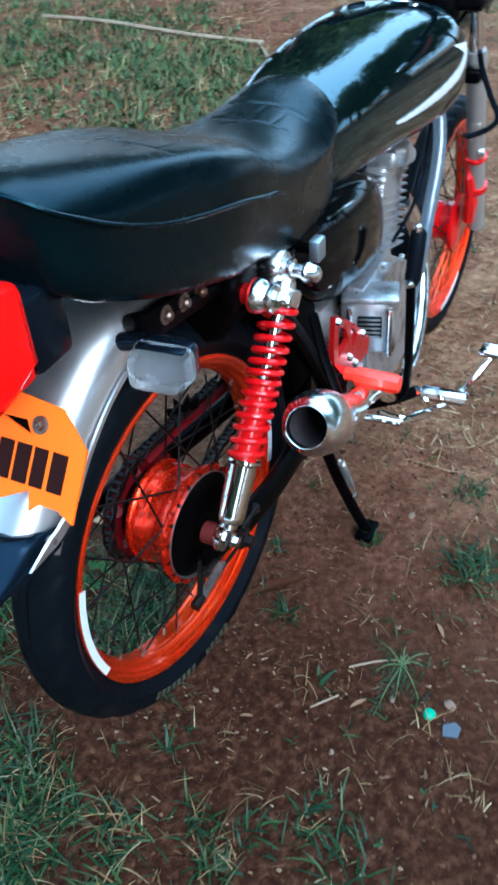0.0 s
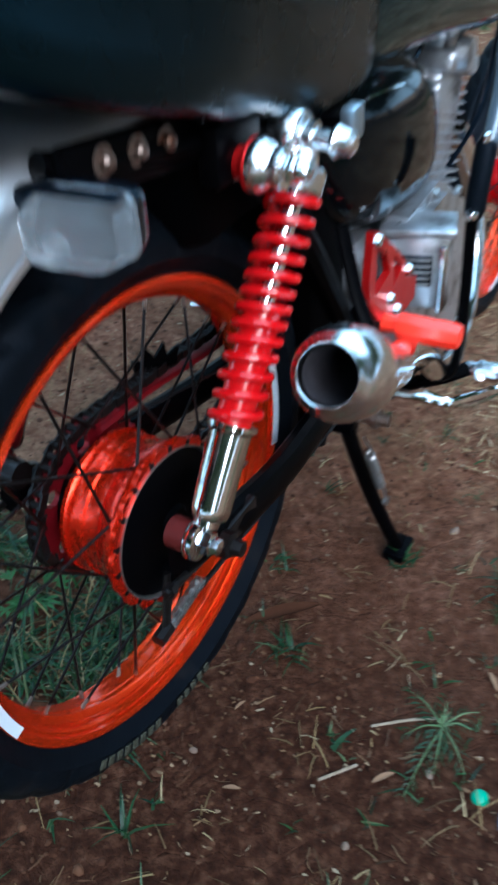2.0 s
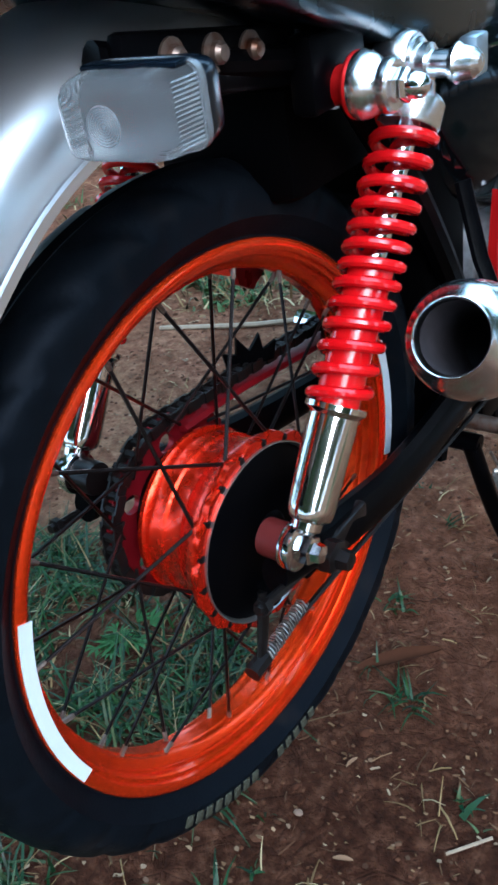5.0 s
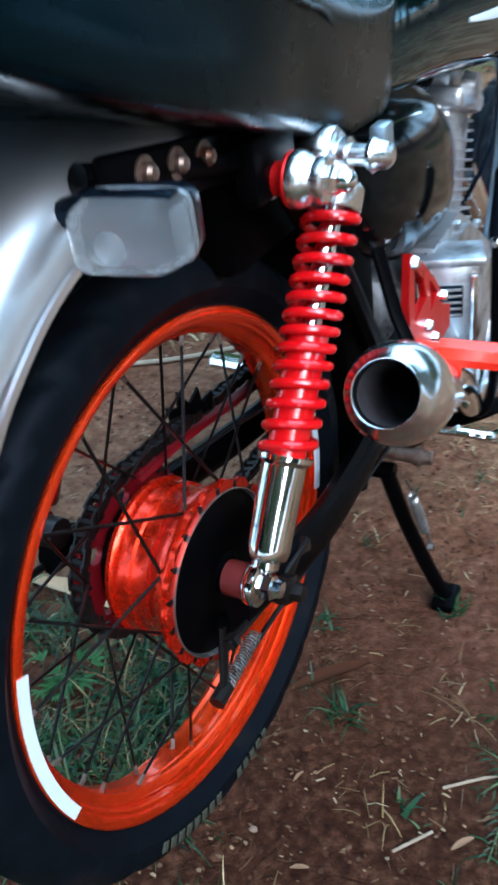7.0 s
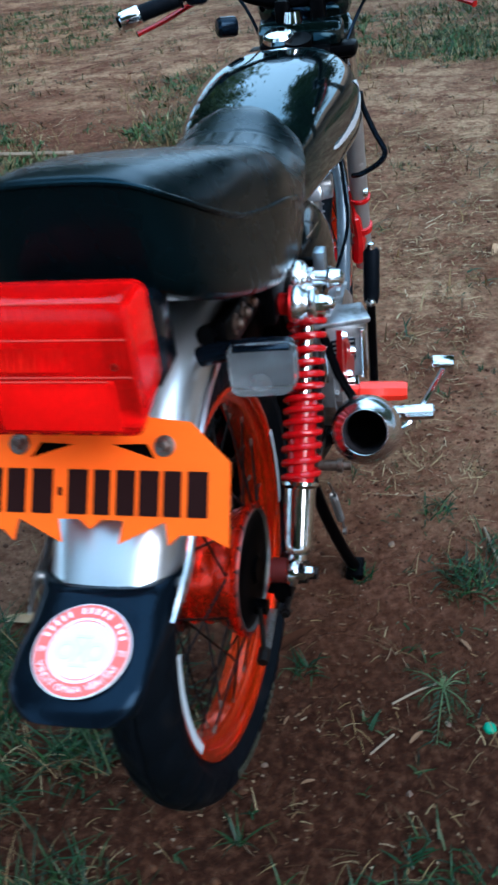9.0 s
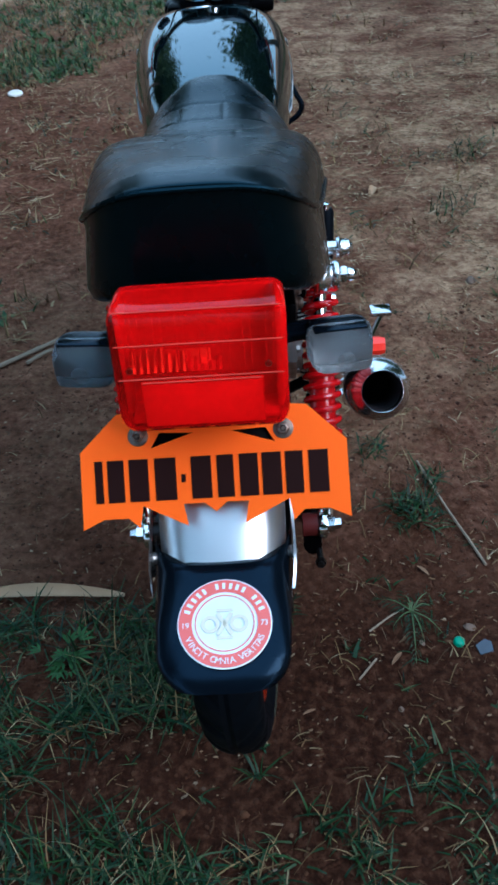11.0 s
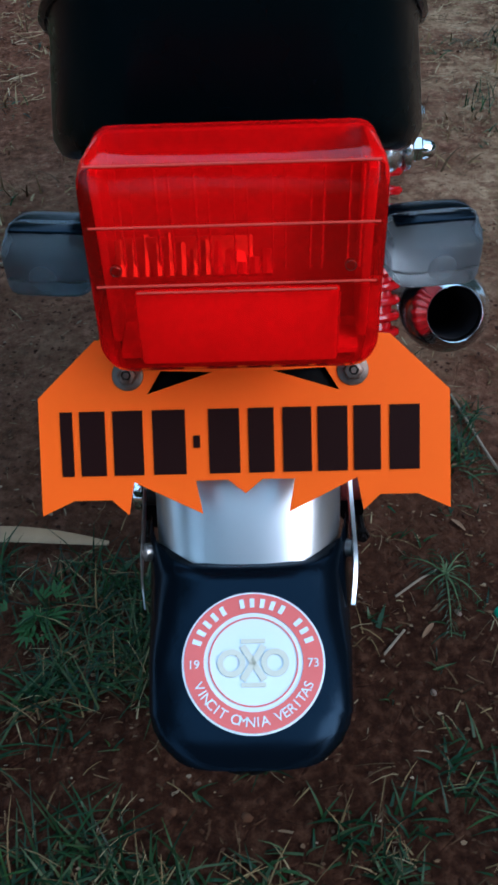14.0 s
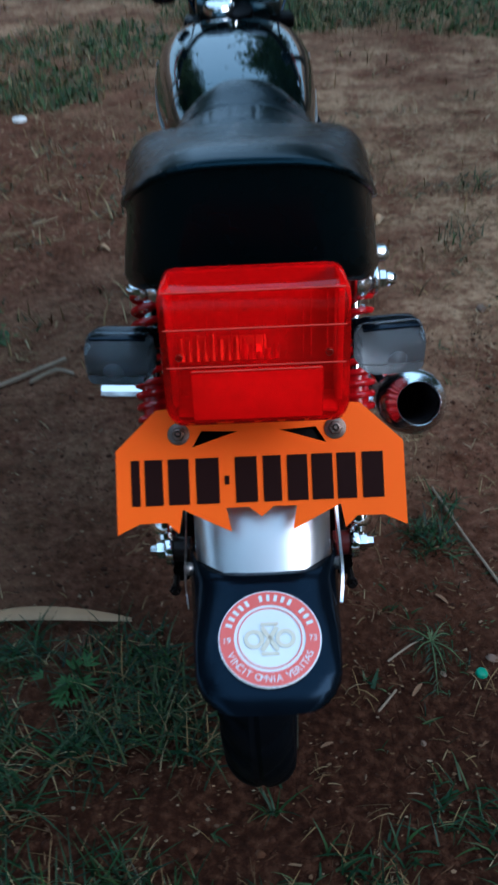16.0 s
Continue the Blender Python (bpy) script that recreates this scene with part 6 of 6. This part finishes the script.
# rider pegs, brake pedal and centre stand
for sx in (-1, 1):
    peg = part("rider_peg", Geo().tube([(0.17 * sx, 0.578, 0.305), (0.185 * sx, 0.578, 0.305), (0.187 * sx, 0.578, 0.305), (0.268 * sx - 0.011 + 0.011 * sx, 0.581, 0.309), (0.271 * sx - 0.011 + 0.011 * sx, 0.581, 0.309)], [0.010, 0.010, 0.0145, 0.0145, 0.011], 10), CHROME, bike, "chrome rider peg")
    part("peg_arm", Geo().tube(curve([(0.175 * sx, 0.578, 0.305), (0.14 * sx, 0.56, 0.29), (0.08 * sx, 0.55, 0.265)]), 0.011, 10), BLACK_PAINT, peg)
pedal = part("brake_pedal", Geo().tube(curve([(0.13, 0.50, 0.30), (0.17, 0.53, 0.272), (0.20, 0.57, 0.262), (0.245, 0.63, 0.285), (0.285, 0.668, 0.345), (0.288, 0.670, 0.358)]), 0.0065, 8), CHROME, bike, "chrome brake pedal")
part("pedal_pad", Geo().box((0.285, 0.668, 0.364), (0.042, 0.034, 0.012), 0.004), CHROME, pedal)
part("pedal_stay", Geo().tube(curve([(0.122, 0.405, 0.357), (0.160, 0.430, 0.342), (0.186, 0.440, 0.336), (0.200, 0.468, 0.329), (0.226, 0.548, 0.303)], 4), 0.006, 8), CHROME, bike, "chrome stay")
stand = part("centre_stand", Geo().tube([(-0.075, 0.40, 0.285), (0.075, 0.40, 0.285)], 0.012, 12), BLACK_PAINT, bike, "black steel centre stand, folded down")
for sx in (-1, 1):
    leg = part("stand_leg", Geo().tube(curve([(0.066 * sx, 0.395, 0.285), (0.082 * sx, 0.425, 0.18), (0.106 * sx, 0.458, 0.07), (0.121 * sx, 0.475, 0.018)]), 0.011, 12), BLACK_PAINT, stand)
    part("stand_foot", Geo().box((0.123 * sx, 0.477, 0.010), (0.034, 0.055, 0.016), 0.005), BLACK_PAINT, leg)
sp, sq = Vector((0.099, 0.372, 0.298)), Vector((0.112, 0.436, 0.140))
m = axis(sp, sq)
L = (sq - sp).length
part("stand_spring", Geo().tube([m @ Vector((0.0060 * math.cos(a), 0.0060 * math.sin(a), L * (0.24 + 0.50 * a / (38 * math.pi)))) for a in (0.5 * k for k in range(239))], 0.0013, 6).tube([sp, m @ Vector((0, 0.006, L * 0.24))], 0.0018, 6).tube([m @ Vector((0, 0.006, L * 0.74)), sq], 0.0018, 6).lathe([(0.003, -0.003), (0.007, -0.003), (0.007, 0.003), (0.003, 0.003)], Matrix.Translation(sq) @ X_AXIS, 12, True), STEEL, stand, "coiled steel return spring")
part("stand_pivot", Geo().tube([(0.060, 0.350, 0.350), (0.118, 0.352, 0.350), (0.119, 0.352, 0.350), (0.127, 0.352, 0.350), (0.128, 0.352, 0.350), (0.140, 0.353, 0.350)], [0.009, 0.009, 0.012, 0.012, 0.008, 0.008], 12), OLD_STEEL, stand, "dull brown pivot rod")

# front end
front_wheel = wheel("front_wheel", FRONT, 0.240, 0.291, 0.038, 0.065, "spoked front wheel with glossy orange rim")
part("hub", Geo().lathe([(0.0, -0.05), (0.055, -0.05), (0.07, -0.045), (0.07, -0.038), (0.05, -0.03), (0.045, 0.01), (0.06, 0.03), (0.07, 0.04), (0.07, 0.048), (0.05, 0.055), (0.0, 0.055)], X_AXIS, 40), RED, front_wheel, "red drum brake hub")
for a0, a1 in ((262, 300), (150, 185)):
    part("rim_tape", arc_tape(0.228, 0.239, 0.0295, a0, a1), WHITE_TAPE, front_wheel, "white reflective strip")
for sx in (-1, 1):
    top, low = Vector((0.090 * sx, 1.105, 0.83)), Vector((0.090 * sx, 1.285, 0.30))
    d = (low - top).normalized()
    fork = part("fork_leg", Geo().tube([low, top.lerp(low, 0.45), top.lerp(low, 0.44)], [0.021, 0.021, 0.016], 16), GREY_PAINT, bike, "grey fork leg with red clamp")
    part("stanchion", Geo().tube([top.lerp(low, 0.45), top], 0.0155, 14), CHROME, fork)
    part("fork_cover", Geo().lathe([(0.018, 0.0), (0.0205, 0.002), (0.0205, 0.150), (0.0225, 0.152), (0.0225, 0.160), (0.019, 0.175)], axis(top.lerp(low, 0.47), top.lerp(low, 0.1)), 20), GREY_PAINT, fork, "smooth grey fork cover")
    part("fork_clamp", Geo().lathe([(0.022, 0), (0.027, 0.002), (0.027, 0.016), (0.022, 0.018)], axis(top.lerp(low, 0.77), low), 18), RED, fork, "red clamp ring")
    part("fork_clamp", Geo().lathe([(0.022, 0), (0.026, 0.002), (0.026, 0.010), (0.022, 0.012)], axis(top.lerp(low, 0.62), low), 18), RED, fork, "red clamp ring")
    part("fork_bolt", Geo().lathe([(0, 0.012), (0.01, 0.010), (0.012, 0), (0, 0)], Matrix.Translation(top.lerp(low, 0.60) + Vector((0.012 * sx, -0.012, 0))) @ pose(0, 0, 0, 0, 90 * sx, 0), 14), CHROME, fork)
part("brake_arm", Geo().tube(curve([(0.078, 1.27, 0.33), (0.084, 1.245, 0.39), (0.080, 1.225, 0.45), (0.070, 1.215, 0.52)]), [0.030] * 7 + [0.024] * 6 + [0.016] * 6, 10, 0.6), RED, bike, "red front brake bracket")
part("brake_hose", Geo().tube(curve([(0.115, 1.06, 0.765), (0.119, 1.07, 0.734), (0.142, 1.07, 0.680), (0.161, 1.07, 0.642), (0.148, 1.07, 0.618), (0.110, 1.08, 0.594), (0.09, 1.10, 0.585)]), 0.006, 8), BLACK_PLASTIC, bike, "black looped hose")
part("steering_head", Geo().tube([(0, 1.075, 0.72), (0, 1.03, 0.88)], 0.028, 16).box((0, 1.09, 0.845), (0.22, 0.06, 0.025), 0.008).box((0, 1.13, 0.70), (0.22, 0.06, 0.025), 0.008), BLACK_PAINT, bike, "black steering head and yokes")
bar_pts = [(-0.36, 1.035, 0.936), (-0.25, 1.075, 0.962), (-0.17, 1.105, 0.978), (-0.09, 1.11, 0.945), (0, 1.105, 0.935), (0.09, 1.11, 0.945), (0.17, 1.105, 0.978), (0.25, 1.075, 0.962), (0.36, 1.035, 0.936)]
part("headlamp_shell", Geo().lathe([(0.0, -0.075), (0.035, -0.070), (0.065, -0.050), (0.082, -0.015), (0.086, 0.03), (0.088, 0.06), (0.0, 0.062)], axis((-0.02, 1.18, 0.865), (-0.02, 1.31, 0.850)), 36), BLACK_PLASTIC, bike, "round black headlamp shell")
handlebar = part("handlebar", Geo().tube(curve(bar_pts), 0.011, 12), BLACK_PAINT, bike, "black handlebar with chrome grip ends and red levers")
for sx in (-1, 1):
    grip_m = axis((0.235 * sx, 1.080, 0.965), (0.330 * sx, 1.046, 0.943))
    part("grip", Geo().lathe([(0.0, 0.0), (0.019, 0.0), (0.019, 0.004), (0.0155, 0.006)] + [(0.0155 + 0.0008 * (k % 2), 0.010 + 0.004 * k) for k in range(20)] + [(0.0, 0.09)], grip_m, 18), RUBBER, handlebar, "black ribbed rubber grip")
    part("grip_end", Geo().lathe([(0.0, 0.088), (0.0175, 0.088), (0.0185, 0.091), (0.0185, 0.126), (0.0170, 0.130), (0.008, 0.131), (0.0, 0.1305)], grip_m, 24), CHROME, handlebar, "bright metal grip end")
    part("lever", Geo().tube(curve([(0.20 * sx, 1.125, 0.955), (0.24 * sx, 1.130, 0.940), (0.29 * sx, 1.105, 0.920), (0.335 * sx, 1.075, 0.906)]), [0.008] * 13 + [0.007] * 5 + [0.009], 8, 0.7), RED, handlebar, "red control lever")
    part("switch_box", Geo().box((0.205 * sx, 1.095, 0.970), (0.045, 0.045, 0.045), 0.012), BLACK_PLASTIC, handlebar)
    part("bar_clamp", Geo().box((0.035 * sx, 1.10, 0.915), (0.03, 0.04, 0.055), 0.008), BLACK_PAINT, handlebar)
    part("control_cable", Geo().tube(curve([(0.19 * sx, 1.12, 0.965), (0.15 * sx, 1.17, 0.955), (0.11 * sx, 1.16, 0.90), (0.07 * sx, 1.10, 0.82), (0.04 * sx, 0.98, 0.78)]), 0.0035, 6), BLACK_PLASTIC, handlebar)
part("choke_lever", Geo().lathe([(0.0, 0.0), (0.017, 0.0), (0.019, 0.004), (0.019, 0.034), (0.014, 0.040), (0.0, 0.041)], axis((-0.128, 1.075, 0.905), (-0.165, 1.055, 0.908)), 18), BLACK_PLASTIC, handlebar, "black round switch housing")
part("reservoir", Geo().box((0.20, 1.125, 1.005), (0.055, 0.04, 0.035), 0.01), BLACK_PLASTIC, handlebar, "black brake fluid reservoir")
gauges = part("instrument_pod", Geo().box((0, 1.165, 0.930), (0.19, 0.075, 0.07), 0.02).box((0, 1.085, 0.880), (0.17, 0.05, 0.05), 0.014), BLACK_GLOSS, bike, "glossy black instrument cluster")
for sx in (-1, 1):
    part("gauge", Geo().lathe([(0.0, 0.03), (0.036, 0.03), (0.042, 0.022), (0.042, 0.0), (0, 0)], Matrix.Translation((0.05 * sx, 1.15, 0.94)) @ pose(0, 0, 0, 25, 0, 0), 28), BLACK_PLASTIC, gauges, "round gauge")
part("ignition_barrel", Geo().lathe([(0, 0.02), (0.016, 0.02), (0.02, 0.0), (0, 0)], Matrix.Translation((-0.012, 1.075, 0.903)), 20), CHROME, gauges)
part("headlight", Geo().lathe([(0.0, -0.10), (0.05, -0.09), (0.08, -0.05), (0.09, 0.0), (0.092, 0.012), (0.08, 0.025), (0.0, 0.04)], axis((0, 1.24, 0.84), (0, 1.40, 0.80)), 36), BLACK_GLOSS, bike, "round black headlight shell")

# ---- trees out of view: tank reflections show some, others added to block sky ----
BARK = material("grey_brown_bark", (0.12, 0.09, 0.07), 0.9, vary=0.3, scale=12, bump=0.8, bump_scale=30)
LEAVES = island_material("tree_leaves", [(0.03, 0.07, 0.02), (0.06, 0.11, 0.03), (0.04, 0.085, 0.03), (0.08, 0.12, 0.04)], 0.55)


def tree(x, y, tall, crown, seed):
    rng = random.Random(seed)
    base = new("tree")
    base.location = (x, y, height(x, y) - 0.05)
    tagged(base, "leafy tree out of view, for reflections and sky shade", "tree", "trees round the clearing")
    g = Geo()
    top = Vector((rng.uniform(-0.5, 0.5), rng.uniform(-0.5, 0.5), tall * 0.75))
    g.tube(curve([(0, 0, 0), (0.1, 0.05, tall * 0.22), top], 6), [0.24 - 0.013 * k for k in range(13)], 10)
    ends = []
    for k in range(11):
        a = rng.uniform(0, 6.28)
        s = Vector((0.1, 0.05, tall * 0.22)).lerp(top, rng.uniform(0.1, 1.0))
        e = s + Vector((math.cos(a) * crown * rng.uniform(0.5, 0.9), math.sin(a) * crown * rng.uniform(0.5, 0.9), rng.uniform(0.3, 1.6)))
        g.tube(curve([s, s.lerp(e, 0.5) + Vector((0, 0, 0.2)), e], 4), [0.09 - 0.009 * q for q in range(9)], 6)
        ends.append(e)
    part("trunk", g, BARK, base)
    g = Geo()
    for e in ends:
        for _ in range(1200):
            p = e + Vector([rng.gauss(0, crown * 0.24) for _ in range(3)])
            s = rng.uniform(0.10, 0.20)
            m = Matrix.Translation(p) @ Euler([rng.uniform(0, 6.28) for _ in range(3)]).to_matrix().to_4x4()
            g.add([(-s, 0, 0), (0, -0.5 * s, 0.02), (s, 0, 0), (0, 0.5 * s, 0.02)], [(0, 1, 2, 3)], m)
    part("crown", g, LEAVES, base)


# those behind and the low ones at right are added to darken reflected sky
for k, (x, y, tall, crown) in enumerate(((-6.5, -1.5, 8, 3.2), (-8.0, 5.0, 9, 3.2), (10.5, 3.0, 9, 3.2), (7.5, 7.0, 9, 3.2), (7.2, 12.0, 10, 3.6), (-7.4, 11.5, 10, 3.6), (11.5, 9, 11, 3.6), (-12, -6, 9, 3), (-12, 9, 9, 3), (-3.5, -15, 9, 3.2), (14, -5, 9, 3.2), (3.4, 12.0, 7, 2.6), (-7.0, 16, 9, 3.0), (4.8, 17, 9, 3.2), (5.0, 8.0, 5.5, 2.0), (-1.5, -7.5, 7, 3.0), (2.6, -9, 7, 3.0), (-5.0, 9.0, 6, 2.0), (11.0, -2.5, 4.5, 2.0), (11.5, 0.3, 4.5, 2.0), (10.0, -6.0, 4.5, 2.0))):
    tree(x, y, tall, crown, 30 + k)
